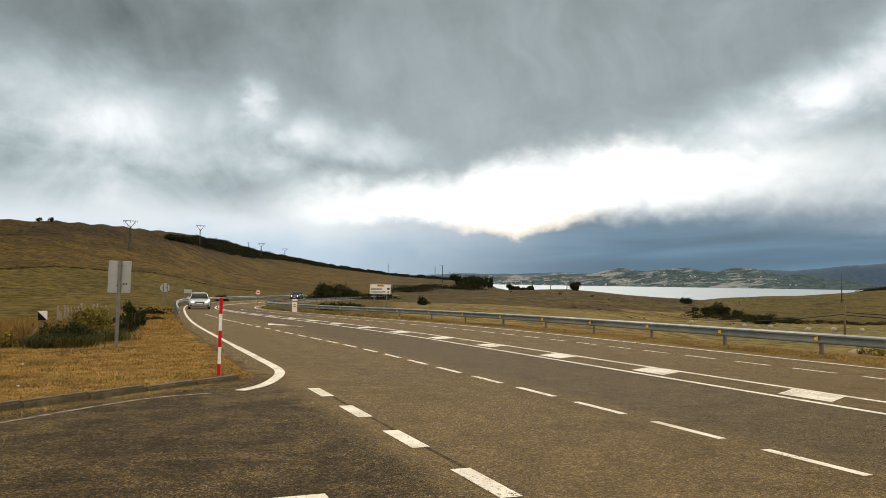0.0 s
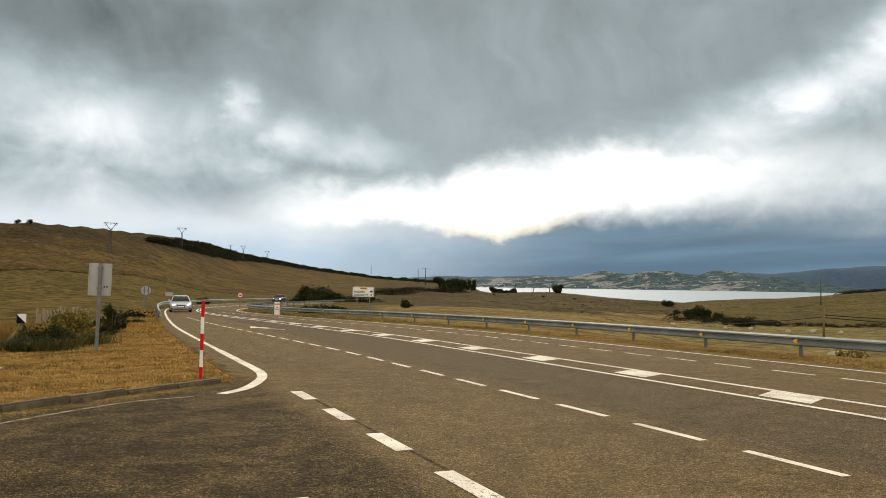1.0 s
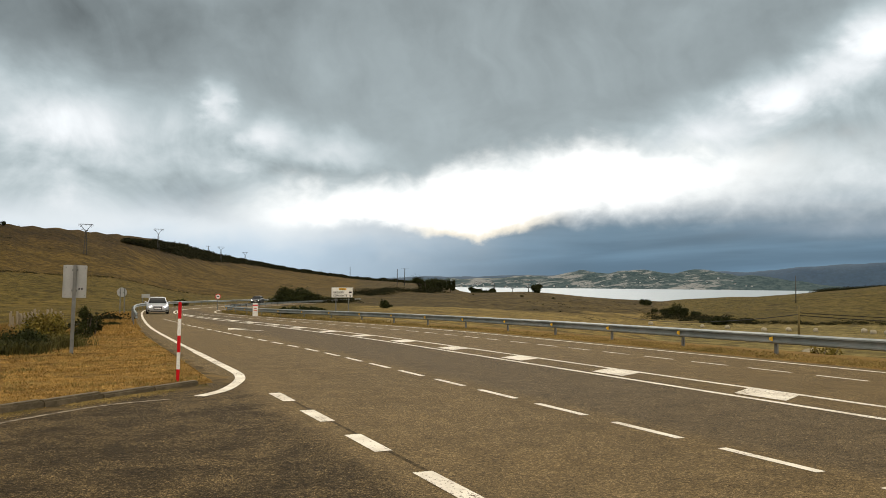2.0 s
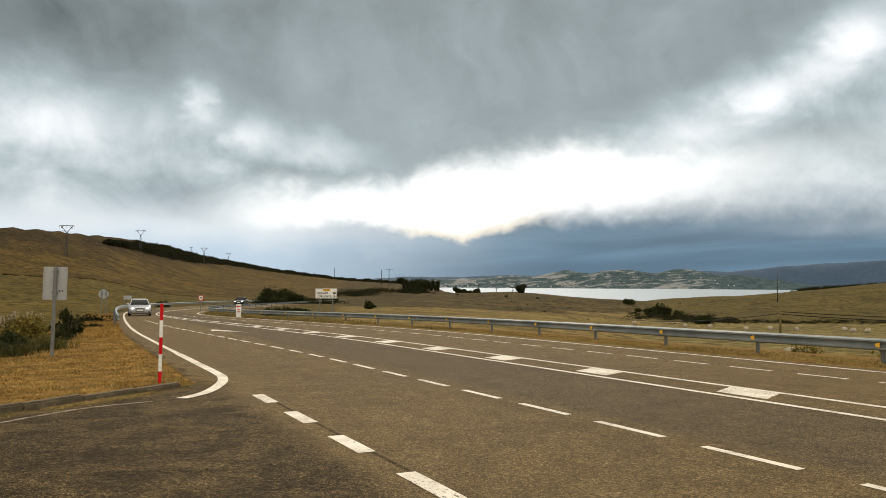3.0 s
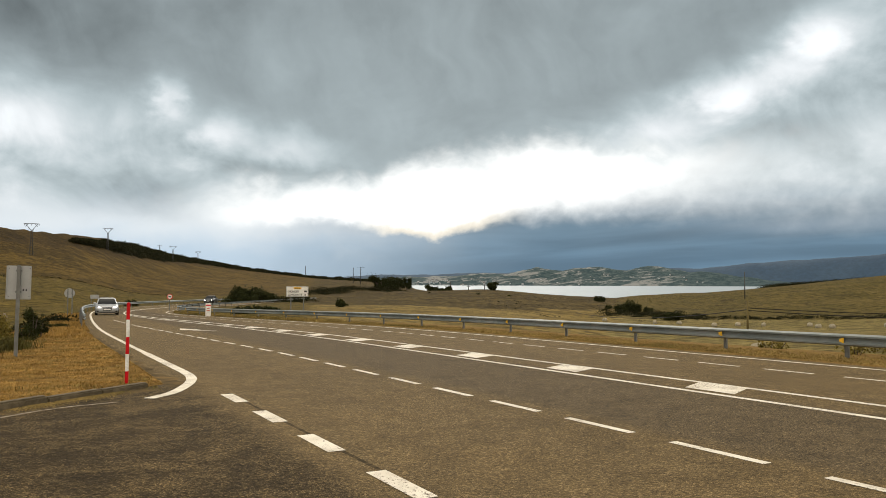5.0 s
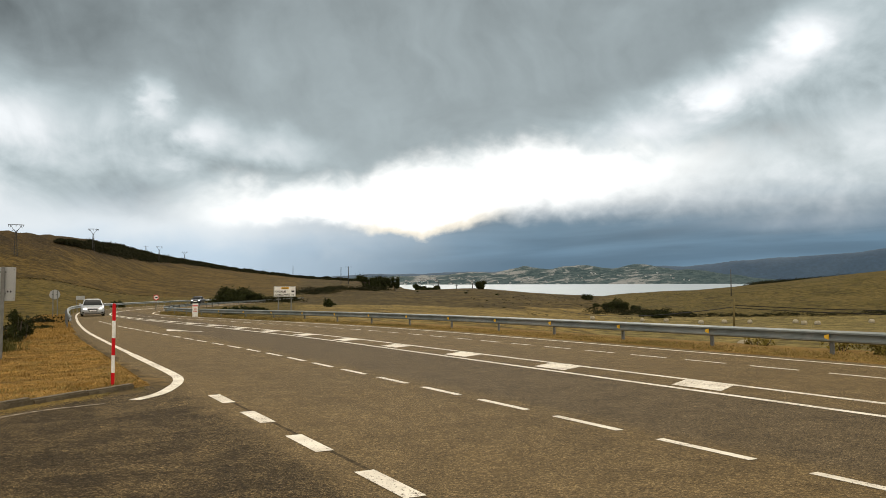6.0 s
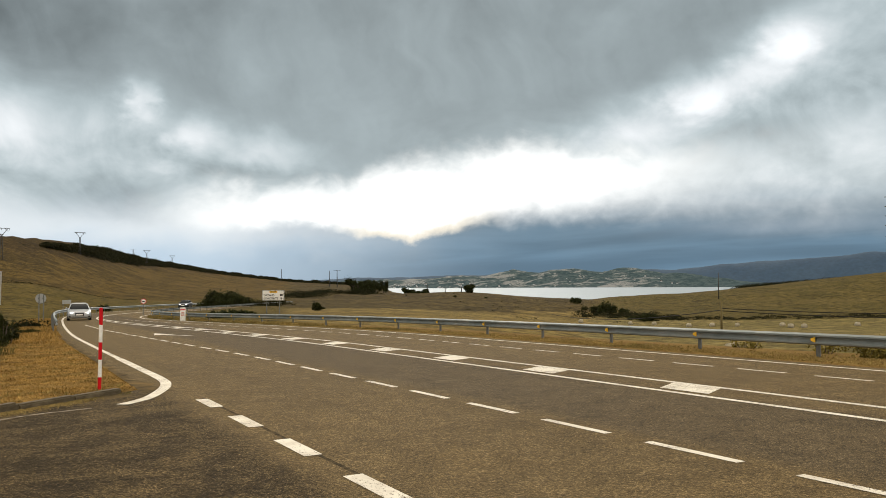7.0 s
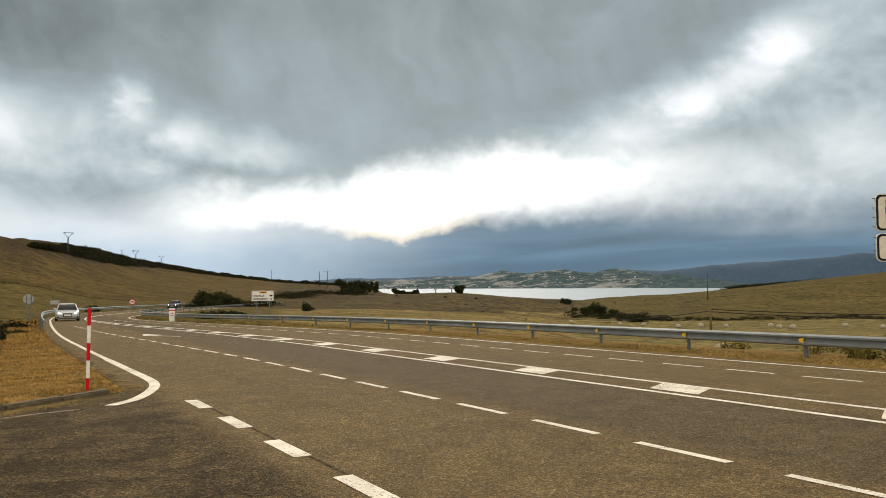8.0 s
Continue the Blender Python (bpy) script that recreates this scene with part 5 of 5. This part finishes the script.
# ---------------------------------------------------------------- fence, marker and scrub left of the verge
def diagonal_marker():
    x, y = at_bearing(-26.5, 27.0)
    z = gz(x, y)
    ob = tagged(new("marker_sign"), "square black and white diagonal marker on a wooden post", "marker sign")
    ob.matrix_world = pose(x, y, z, 0, -1, 26) @ Matrix.Diagonal((0.8, 0.8, 0.92, 1))
    bm = bmesh.new()
    rod(bm, (0, 0.03, -0.3), (0.02, 0.03, 0.86), 0.06, 0.05, 8)
    part("post", bm, POLE_WOOD, ob, smooth=True)
    bm = bmesh.new()
    rod(bm, (-0.72, 0.08, -0.2), (-0.12, 0.07, 0.52), 0.10, 0.085, 9)
    rod(bm, (-0.12, 0.07, 0.52), (0.09, 0.06, 0.66), 0.085, 0.07, 9)
    part("brace", bm, POLE_WOOD, ob, smooth=True)
    bm = bmesh.new()
    box(bm, -0.16, 0.17, -0.06, -0.03, 0.78, 1.09, 0.004)
    plate = part("plate", bm, WHITE, ob)
    bm = bmesh.new()
    f = bm.faces.new([bm.verts.new(v) for v in ((-0.158, -0.064, 0.782), (0.166, -0.064, 0.782), (-0.158, -0.064, 1.088))])
    bmesh.ops.solidify(bm, geom=[f], thickness=-0.003)
    part("triangle", bm, BLACK, plate, "black half")


diagonal_marker()


def stake_fence():
    fence = tagged(new("stake_fence"), "short run of split wooden fence stakes", "fence")
    x0, y0 = at_bearing(-25.7, 32.0)
    x1, y1 = at_bearing(-22.7, 33.5)
    z = gz(x0, y0)
    fence.matrix_world = pose(x0, y0, z, 0, 0, math.degrees(math.atan2(y1 - y0, x1 - x0)))
    run = math.hypot(x1 - x0, y1 - y0)
    for k in range(40):
        if k in (4, 11, 12, 23, 31):
            continue
        bm = bmesh.new()
        w = random.uniform(0.028, 0.055)
        box(bm, -w, w, -0.02, 0.02, -0.5, random.uniform(0.82, 1.16), 0.008)
        for v in bm.verts:
            if v.co.z > 0.8:
                v.co.z += v.co.x * random.uniform(-0.9, 0.9)
        part("stake", bm, WOOD, fence, m=pose(run * k / 39, random.uniform(-0.06, 0.06), 0, 0, random.uniform(-5, 5), random.uniform(-12, 12)))
    bm = bmesh.new()
    box(bm, 0, run, 0.025, 0.06, 0.55, 0.62)
    part("rail", bm, WOOD, fence)


stake_fence()

for az, r, w, d, h, leaf, n, mat, label in (
    (-25.2, 25.8, 0.65, 0.5, 0.72, 0.08, 3800, GREEN, "low dark green bramble in dry grass"),
    (-24.5, 26.4, 0.50, 0.4, 0.62, 0.08, 1800, GREEN, "low dark green bramble in dry grass"),
    (-23.9, 28.6, 0.75, 0.6, 1.05, 0.09, 4400, OLIVE, "olive brown bush by the fence stakes"),
    (-23.1, 29.4, 0.60, 0.5, 1.15, 0.09, 4200, OLIVE, "olive brown bush by the fence stakes"),
    (-23.5, 30.2, 0.50, 0.5, 0.80, 0.09, 2200, OLIVE, "yellowing bush by the fence"),
    (-24.9, 28.2, 0.50, 0.5, 0.60, 0.09, 1600, OLIVE, "yellowing bush by the fence"),
    (-21.2, 34.0, 0.30, 0.28, 1.45, 0.07, 2600, GREEN, "upright dark green shrub"),
    (-20.8, 35.0, 0.35, 0.3, 1.0, 0.07, 2000, GREEN, "dark green shrub behind the verge"),
    (-21.5, 33.0, 0.4, 0.35, 0.6, 0.07, 1800, GREEN, "dark green shrub behind the verge"),
    (-19.7, 46.0, 0.7, 0.5, 0.24, 0.06, 2600, GREEN, "low dark hedge bush"),
    (-28.6, 26.0, 0.5, 0.4, 0.4, 0.10, 700, OLIVE, "low olive scrub in straw grass"),
):
    x, y = at_bearing(az, r)
    bush(x, y, w, d, h, leaf, n, mat, label, group="verge scrub")


def straw_keep(az, r):
    return np.sin(az * 2.3) * 0.4 + RNG.uniform(-1, 1, len(az)) < 0.6


az, r = RNG.uniform(-38, -24.6, 26000), RNG.uniform(27.2, 40, 26000)
ok = straw_keep(az, r)
x, y = r[ok] * np.sin(np.radians(az[ok])), r[ok] * np.cos(np.radians(az[ok]))
tagged(blades("straw_grass", np.stack([x, y, ground_z(x, y)], 1), 0.6, 0.025, STRAW, 0.7), "tall pale straw grass beyond the verge", "grass", kind="stuff")
TUSSOCK = material("coarse_green_grass", ((0.10, 0.090, 0.026), (0.055, 0.055, 0.018), (0.17, 0.125, 0.04)), 1.5, 0.9, 0.0, 8.0, spec=0.1, jitter=0.4)
for az, r, w, h, n in ((-25.0, 25.3, 0.7, 0.42, 900), (-24.0, 27.4, 0.9, 0.5, 1100), (-26.6, 26.0, 0.6, 0.4, 300), (-22.9, 28.0, 0.8, 0.45, 1000)):
    cx, cy = at_bearing(az, r)
    x, y = cx + RNG.normal(size=n) * w * 0.5, cy + RNG.normal(size=n) * w * 0.5
    tagged(blades("green_grass", np.stack([x, y, ground_z(x, y)], 1), h, 0.02, TUSSOCK, 1.3), "tussock of long coarse green grass", "grass", kind="stuff")

BROOM = material("dark_green_broom", ((0.050, 0.052, 0.014), (0.026, 0.030, 0.009), (0.085, 0.074, 0.022)), 1.5, 0.85, 0.0, 8.0, spec=0.08, jitter=0.45)
for az, r, w, h, n in ((-26.2, 25.2, 0.55, 0.42, 900), (-25.6, 25.6, 0.5, 0.62, 1100), (-25.0, 25.8, 0.4, 0.5, 700), (-22.3, 28.6, 0.5, 0.4, 400)):
    cx, cy = at_bearing(az, r)
    x, y = cx + RNG.normal(size=n) * w * 0.42, cy + RNG.normal(size=n) * w * 0.42
    tagged(blades("broom_shoots", np.stack([x, y, ground_z(x, y)], 1), h, 0.016, BROOM, 2.2), "arching dark green broom shoots", "shrub", kind="stuff")

# bramble behind the rail
for s, p, w, h, n in ((12.2, 18.9, 0.7, 0.5, 1100), (11.0, 18.7, 0.9, 0.6, 1600), (9.4, 18.7, 1.0, 0.6, 1600), (7.4, 18.8, 1.0, 0.5, 1200), (13.8, 19.2, 0.35, 0.4, 260), (16.6, 19.4, 0.3, 0.4, 200)):
    x, y = plan(s, p)
    bush(x, y, w, 0.7, h, 0.085, n, OLIVE, "straggling reddish-olive bramble behind the guard rail", group="rail brambles")


# ---------------------------------------------------------------- fields: bales, far trees, heath
HAY = material("pale_hay", ((0.42, 0.38, 0.29), (0.30, 0.27, 0.20)), 2.0, 0.95, 0.6, 25.0, depth=0.03, stretch=(1, 1, 4))


def bale_thing():
    bm = bmesh.new()
    rod(bm, (-0.42, 0, 0.42), (0.42, 0, 0.42), 0.46, None, 28)
    bmesh.ops.bevel(bm, geom=[e for e in bm.edges if abs(e.verts[0].co.x - e.verts[1].co.x) < 0.01], offset=0.09, segments=2, affect="EDGES")
    for v in bm.verts:
        v.co.z = max(v.co.z, 0.06) + 0.02 * math.sin(v.co.x * 9 + v.co.y * 7)
    ob = part("hay_bale", bm, HAY, smooth=True)
    return tagged(ob, "round pale hay bale lying in the mown field", "hay bale", "hay bales in the field")


bale = bale_thing()
BALES = [(17.3, 196, 20), (20.7, 194, 70), (22.3, 194, 40), (24.6, 186, 100), (26.1, 188, 95), (27.7, 186, 60), (30.5, 186, 85), (31.0, 176, 15), (31.8, 174, 30), (34.9, 182, 75), (37.0, 168, 50), (27.3, 76, 35)]
for k, (a, r, turn) in enumerate(BALES):
    x, y = at_bearing(a, r * 0.93)
    m = pose(x, y, gz(x, y) - 0.12, 0, 0, turn)
    it = bale if k == 0 else copy_thing(bale, m)
    it.matrix_world = m

for a, r, h, w, label in (
    (1.1, 470, 9.6, 3.8, "broad dark tree in a clump on the crest"), (2.0, 480, 9.2, 4.0, "broad dark tree in a clump on the crest"),
    (2.7, 480, 9.2, 3.4, "broad dark tree in a clump on the crest"), (3.3, 470, 8.4, 2.6, "rounded dark tree in a clump on the crest"), (2.3, 470, 8.8, 3.6, "broad dark tree in a clump on the crest"),
    (1.55, 375, 7.4, 1.9, "narrow dark tree below the crest"),
    (4.9, 378, 3.0, 2.2, "small dark tree on the field crest"), (5.35, 378, 1.9, 1.9, "small dark tree on the field crest"), (6.3, 378, 2.4, 1.9, "small dark tree on the field crest"), (5.8, 378, 1.5, 2.0, "small dark tree on the field crest"),
    (9.4, 363, 4.4, 2.7, "lone dark wind-bent tree by the lake"), 
):
    x, y = at_bearing(a, r)
    tree(x, y, h, w, label, count=6000, leaf=0.5, trunk=0.03, sink=0.5)

for a, r, w, h, n, label in (
    (17.0, 300, 2.6, 2.2, 1100, "rounded dark thicket in the hollow"), (19.2, 240, 3.4, 3.0, 2200, "dark thicket in the hollow"), (18.2, 245, 2.6, 1.7, 900, "dark thicket in the hollow"), (20.2, 238, 2.2, 1.4, 800, "dark thicket in the hollow"), (17.6, 250, 1.6, 1.3, 260, "dark thicket in the hollow"),
    (21.8, 200, 2.8, 1.9, 1300, "dark thicket by the hayfield"), (20.8, 205, 2.0, 1.0, 260, "low thicket by the hayfield"),
    (-26.9, 336, 1.4, 1.5, 250, "small dark shrub on the skyline"), (-26.2, 338, 1.2, 2.0, 250, "small dark shrub on the skyline"),
    (-1.35, 118, 0.85, 1.35, 420, "lone dark gorse bush in the field"), (-1.0, 140, 0.5, 0.4, 120, "low gorse tuft in the field"),
    (4.9, 300, 0.6, 0.4, 100, "low tuft in the field"), (8.4, 290, 0.8, 0.6, 100, "low tuft in the field"), (10.6, 290, 0.8, 0.6, 100, "low tuft in the field"),
    (-8.3, 166, 2.8, 3.0, 1100, "dark bush on the road cutting"), (-7.4, 165, 3.0, 2.9, 1100, "dark bush on the road cutting"), (-6.7, 163, 2.4, 2.2, 800, "dark bush on the road cutting"), (-7.7, 158, 2.6, 1.4, 500, "dark bush on the road cutting"),
    (-9.3, 150, 1.2, 1.0, 240, "low bush beside the far road"), (-15.4, 125, 1.2, 1.1, 240, "low bush above the bend"),
    (-7.0, 72, 1.6, 0.7, 400, "dark scrub behind the guard rail"), (-8.2, 70, 1.2, 0.6, 300, "dark scrub behind the guard rail"), (-6.2, 74, 1.2, 0.6, 300, "dark scrub behind the guard rail"),
):
    x, y = at_bearing(a, r)
    bush(x, y, w, w * 0.7, h, 0.24 + h * 0.07, n * 2, GREEN, label, group="field bushes")


def scrub(name, label, a0, a1, clusters, leaves, size, mat, where, spread, width=1.5):
    """Uncountable low scrub: uneven clumps strewn along a line of the land."""
    ca = RNG.uniform(a0, a1, clusters)
    cr = where(ca) + RNG.normal(size=clusters) * spread
    grow = RNG.uniform(0.3, 1.3, clusters) ** 1.6
    i = np.repeat(np.arange(clusters), leaves)
    v = RNG.normal(size=(len(i), 2)) * (grow[i] * width)[:, None]
    x, y = cr[i] * np.sin(np.radians(ca[i])) + v[:, 0], cr[i] * np.cos(np.radians(ca[i])) + v[:, 1]
    dome = np.clip(1 - (v ** 2).sum(1) / (2.2 * grow[i] * width) ** 2, 0, 1)
    z = ground_z(x, y) + RNG.uniform(0.0, 1, len(i)) * dome * grow[i] * width * 0.75
    tagged(leaf_mesh(name, np.stack([x, y, z], 1), size, mat), label, "scrub", kind="stuff")


def ridge(f):
    return lambda a: np.interp(a, RIDGE_AZ, RIDGE_R) * f


def patch(a):
    """Heather hanging below the ridge, deepest where the ridge drops."""
    deep = np.interp(a, [-19.5, -17.0, -15.0, -11.0, -6.0], [0.0, 0.05, 0.10, 0.05, 0.02])
    return np.interp(a, RIDGE_AZ, RIDGE_R) * (0.995 - deep * RNG.uniform(0, 1, len(a)))


def blanket():
    """The solid mass of heather and broom that hangs below the ridge."""
    az = np.linspace(-19.0, 2.6, 520)
    deep = np.interp(az, [-19.0, -18.0, -16.5, -15.0, -13.0, -11.0, -7.0, -3.0, 2.6], [0.0, 0.035, 0.095, 0.130, 0.105, 0.065, 0.036, 0.02, 0.010])
    verts, faces, rows = [], [], 22
    for i, a in enumerate(az):
        top = float(np.interp(a, RIDGE_AZ, RIDGE_R)) * float(np.interp(a, [-19.0, -17.5, -16.3, -15.3], [0.92, 0.945, 0.985, 1.01]))
        ragged = deep[i] * (1 + 0.30 * noise.noise(Vector((a * 1.9, 0.0, 2.0))) + 0.10 * noise.noise(Vector((a * 7.0, 3.0, 2.0))))
        for j in range(rows):
            f = j / (rows - 1)
            r = top * (1 - max(ragged, 0.002) * f)
            x, y = at_bearing(a, r)
            lump = 0.9 + 1.5 * noise.fractal(Vector((x * 0.12, y * 0.12, 1.7)), 0.9, 2.1, 4)
            verts.append((x, y, gz(x, y) + (max(lump, 0.15) * math.sin(math.pi * (0.08 + 0.87 * f)) ** 0.5 if 0 < j < rows - 1 else -0.3)))
    for i in range(len(az) - 1):
        for j in range(rows - 1):
            faces.append((i * rows + j, (i + 1) * rows + j, (i + 1) * rows + j + 1, i * rows + j + 1))
    # sheet coloured darker than heather itself, for the shade between the shoots
    tagged(sheet("heather_mass", verts, faces, material("shaded_heather_bed", ((0.012, 0.012, 0.007), (0.020, 0.018, 0.010)), 0.4, 0.95, 0.0, 3.0, spec=0.02), smooth=True), "solid dark heather and broom hanging below the ridge", "heather", kind="stuff")
    cover = np.repeat(np.array(verts), 7, axis=0)
    cover += RNG.normal(size=cover.shape) * np.array([0.9, 1.6, 0.35]) + np.array([0, 0, 0.25])
    tagged(leaf_mesh("heather_leaves", cover, 1.0, HEATH), "dark heather and broom foliage below the ridge", "heather", kind="stuff")


blanket()
scrub("ridge_heather", "dark heather along the ridge", -16.2, -13.5, 420, 40, 0.7, HEATH, patch, 1.0, 1.6)
scrub("ridge_heather", "dark heather along the ridge", -14.5, 3.2, 520, 30, 0.8, HEATH, patch, 3.0, 1.7)
scrub("ridge_scrub", "sparse scrub on the upper slope", -30.0, -8.0, 60, 16, 0.35, HEATH, ridge(0.93), 16, 0.8)
scrub("cutting_scrub", "dark scrub on the cutting and bank", -4.4, 2.4, 44, 240, 0.5, HEATH, lambda a: 312 + a * 4, 11, 1.9)
scrub("cutting_scrub", "dark scrub by the far road", -9.0, -4.0, 34, 240, 0.4, HEATH, lambda a: 205 + 0 * a, 18, 1.6)
# thicket up to about 20.5 degrees; beyond it the clumps imitate shaded grass
scrub("hollow_scrub", "dark scrub for thicket and grassy shade in the hollow", 17.2, 24.0, 60, 150, 0.34, HEATH, lambda a: 226 + np.sin(a * 2.1) * 3, 7.0, 1.2)
# added clumps in place of a dark shade line in the grass, no hedge stands here
scrub("hedge_scrub", "dark scrub standing in for a shaded grass line", 20.5, 41.0, 300, 50, 0.24, HEATH, lambda a: 216 + np.sin(a * 1.3) * 3, 3.5, 0.65)
scrub("hill_hedge", "thin dark field boundary across the hillside", -38.0, -13.0, 260, 16, 0.25, HEATH, lambda a: 207 + (a + 29) * 3.7 + np.sin(a * 0.9) * 2, 0.6, 0.5)
scrub("ditch_hedge", "dark ditch hedge below the hillside", -40.0, -19.4, 150, 60, 0.2, HEATH, lambda a: 58 + np.sin(a) * 1.5, 0.7, 0.55)
scrub("wood_line", "dark wood along the far crest", 27.8, 34.6, 330, 70, 0.6, HEATH, lambda a: 496 + (a - 27) * 8, 7, 2.0)
scrub("field_tufts", "scattered tufts in rough pasture", 8.0, 22.0, 60, 14, 0.3, HEATH, lambda a: 255 + 0 * a, 36, 0.7)


def pale_stone(az, r, size):
    bm = bmesh.new()
    bmesh.ops.create_icosphere(bm, subdivisions=2, radius=size)
    for v in bm.verts:
        v.co *= 1 + 0.35 * noise.noise(v.co * 14)
        v.co.z *= 0.75
    x, y = at_bearing(az, r)
    ob = part("stone", bm, material("pale_limestone", ((0.62, 0.58, 0.50), (0.48, 0.44, 0.37)), 12.0, 0.85, 0.4))
    ob.matrix_world = pose(x, y, gz(x, y) + size * 0.35, 0, 0, 40)
    tagged(ob, "small pale stone lying in mown grass", "stone", "stones on the verge")


pale_stone(-27.8, 14.8, 0.03)
pale_stone(-27.6, 19.7, 0.035)
pale_stone(-16.9, 13.95, 0.035)


# ---------------------------------------------------------------- cars
SILVER = plain("silver_car_paint", (0.47, 0.49, 0.53), 0.3, 0.5)
GLASS = plain("tinted_glass", (0.02, 0.024, 0.028), 0.08)
RIM = plain("alloy", (0.42, 0.43, 0.44), 0.35, 0.8)
LAMP = plain("headlight_on", (0.9, 0.9, 0.88), 0.2, 0.0, 9.0)


def hull_ring(y, w, lo, hi, shoulder, tuck=0.06):
    """A rounded body section across the car at y."""
    half = [(0.0, lo), (w - 0.12, lo), (w - 0.02, lo + 0.08), (w, lo + (hi - lo) * 0.45), (w - 0.015, hi - 0.10), (w - tuck, hi - 0.02), (shoulder, hi), (0.0, hi + 0.012)]
    return [(x, y, z) for x, z in half] + [(-x, y, z) for x, z in reversed(half[1:-1])]


def car_thing(name, x, y, turn, label, paint):
    ob = tagged(new(name), label, "car", "cars on the road")
    z = float(road_z(x, y))
    ob.matrix_world = pose(x, y, z + 0.006, 0, 0, turn)
    stations = [(-2.16, 0.62, 0.30, 0.62, 0.4), (-2.08, 0.80, 0.22, 0.70, 0.5), (-1.75, 0.87, 0.19, 0.80, 0.6), (-1.2, 0.885, 0.18, 0.89, 0.7), (-0.6, 0.89, 0.18, 0.94, 0.72), (0.6, 0.89, 0.18, 0.95, 0.72), (1.5, 0.885, 0.19, 0.97, 0.7), (1.95, 0.85, 0.24, 0.95, 0.62), (2.12, 0.78, 0.32, 0.88, 0.5)]
    bm = bmesh.new()
    loft(bm, [hull_ring(*q) for q in stations])
    body = part("body", bm, paint, ob, smooth=True)
    bm = bmesh.new()
    cabin = [(-0.98, 0.70, 0.92, 0.94), (-0.35, 0.60, 0.92, 1.34), (0.1, 0.58, 0.92, 1.405), (0.8, 0.58, 0.93, 1.40), (1.4, 0.60, 0.94, 1.26), (1.85, 0.66, 0.94, 0.97)]
    loft(bm, [[(-0.76, q, lo), (0.76, q, lo), (w + 0.02, hi_y, hi - 0.05), (w - 0.08, hi_y, hi), (-w + 0.08, hi_y, hi), (-w - 0.02, hi_y, hi - 0.05)] for q, w, lo, hi in cabin for hi_y in (q,)])
    part("windows", bm, GLASS, ob, "dark tinted windows", True)
    bm = bmesh.new()
    loft(bm, [[(-w - 0.01, q, hi - 0.035), (w + 0.01, q, hi - 0.035), (w - 0.08, q, hi + 0.012), (-w + 0.08, q, hi + 0.012)] for q, w, _, hi in cabin[1:5]])
    part("roof", bm, paint, ob, smooth=True)
    for sx in (-1, 1):
        for y0, y1, x0, z1 in ((-0.98, -0.36, 0.76, 1.33), (0.25, 0.25, 0.74, 1.37), (1.6, 1.2, 0.72, 1.32)):
            bm = bmesh.new()
            rod(bm, (sx * x0, y0, 0.93), (sx * 0.61, y1, z1), 0.03, 0.03, 6)
            part("pillar", bm, paint, ob)
        bm = bmesh.new()
        bmesh.ops.create_uvsphere(bm, u_segments=10, v_segments=6, radius=1, matrix=Matrix.LocRotScale((sx * 0.95, -0.72, 0.99), None, (0.11, 0.07, 0.075)))
        part("mirror", bm, paint, ob, smooth=True)
        bm = bmesh.new()
        bmesh.ops.create_uvsphere(bm, u_segments=12, v_segments=8, radius=1, matrix=Matrix.LocRotScale((sx * 0.62, -2.03, 0.635), Euler((0, sx * 0.12, sx * 0.35)), (0.19, 0.10, 0.075)))
        part("headlight", bm, LAMP, body, "lit headlight", True)
        bm = bmesh.new()
        box(bm, sx * 0.66 - 0.13, sx * 0.66 + 0.13, -2.14, -2.04, 0.30, 0.40, 0.02)
        part("air_intake", bm, BLACK, body)
    bm = bmesh.new()
    loft(bm, [[(-0.36, q, 0.67), (0.36, q, 0.67), (0.31, q - 0.01, 0.40), (-0.31, q - 0.01, 0.40)] for q in (-2.05, -2.185)])
    part("grille", bm, BLACK, body)
    bm = bmesh.new()
    for zz in (0.44, 0.50, 0.56, 0.62):
        box(bm, -0.31, 0.31, -2.195, -2.18, zz, zz + 0.012)
    part("grille_bars", bm, RIM, body)
    bm = bmesh.new()
    box(bm, -0.26, 0.26, -2.215, -2.19, 0.45, 0.56, 0.004)
    part("plate", bm, WHITE, body)
    bm = bmesh.new()
    box(bm, -0.6, 0.6, -2.12, -2.02, 0.22, 0.29, 0.02)
    part("lower_lip", bm, BLACK, body)
    for sx in (-1, 1):
        for q in (-1.3, 1.3):
            bm = bmesh.new()
            rod(bm, (sx * 0.70, q, 0.31), (sx * 0.90, q, 0.31), 0.315, None, 24)
            wheel = part("wheel", bm, TYRE, ob, smooth=False)
            bm = bmesh.new()
            rod(bm, (sx * 0.88, q, 0.31), (sx * 0.905, q, 0.31), 0.21, None, 20)
            part("rim", bm, RIM, wheel)
    return ob


cx, cy = plan(73.0, 5.35)
car_thing("car", cx, cy, ROAD_TURN - 3, "silver saloon car with headlights on, on the road", SILVER)
cx, cy = plan(147.0, 28.0)
car_thing("car", cx, cy, -1, "dark distant car with headlights on, on the road", plain("dark_car_paint", (0.05, 0.055, 0.065), 0.3, 0.4))
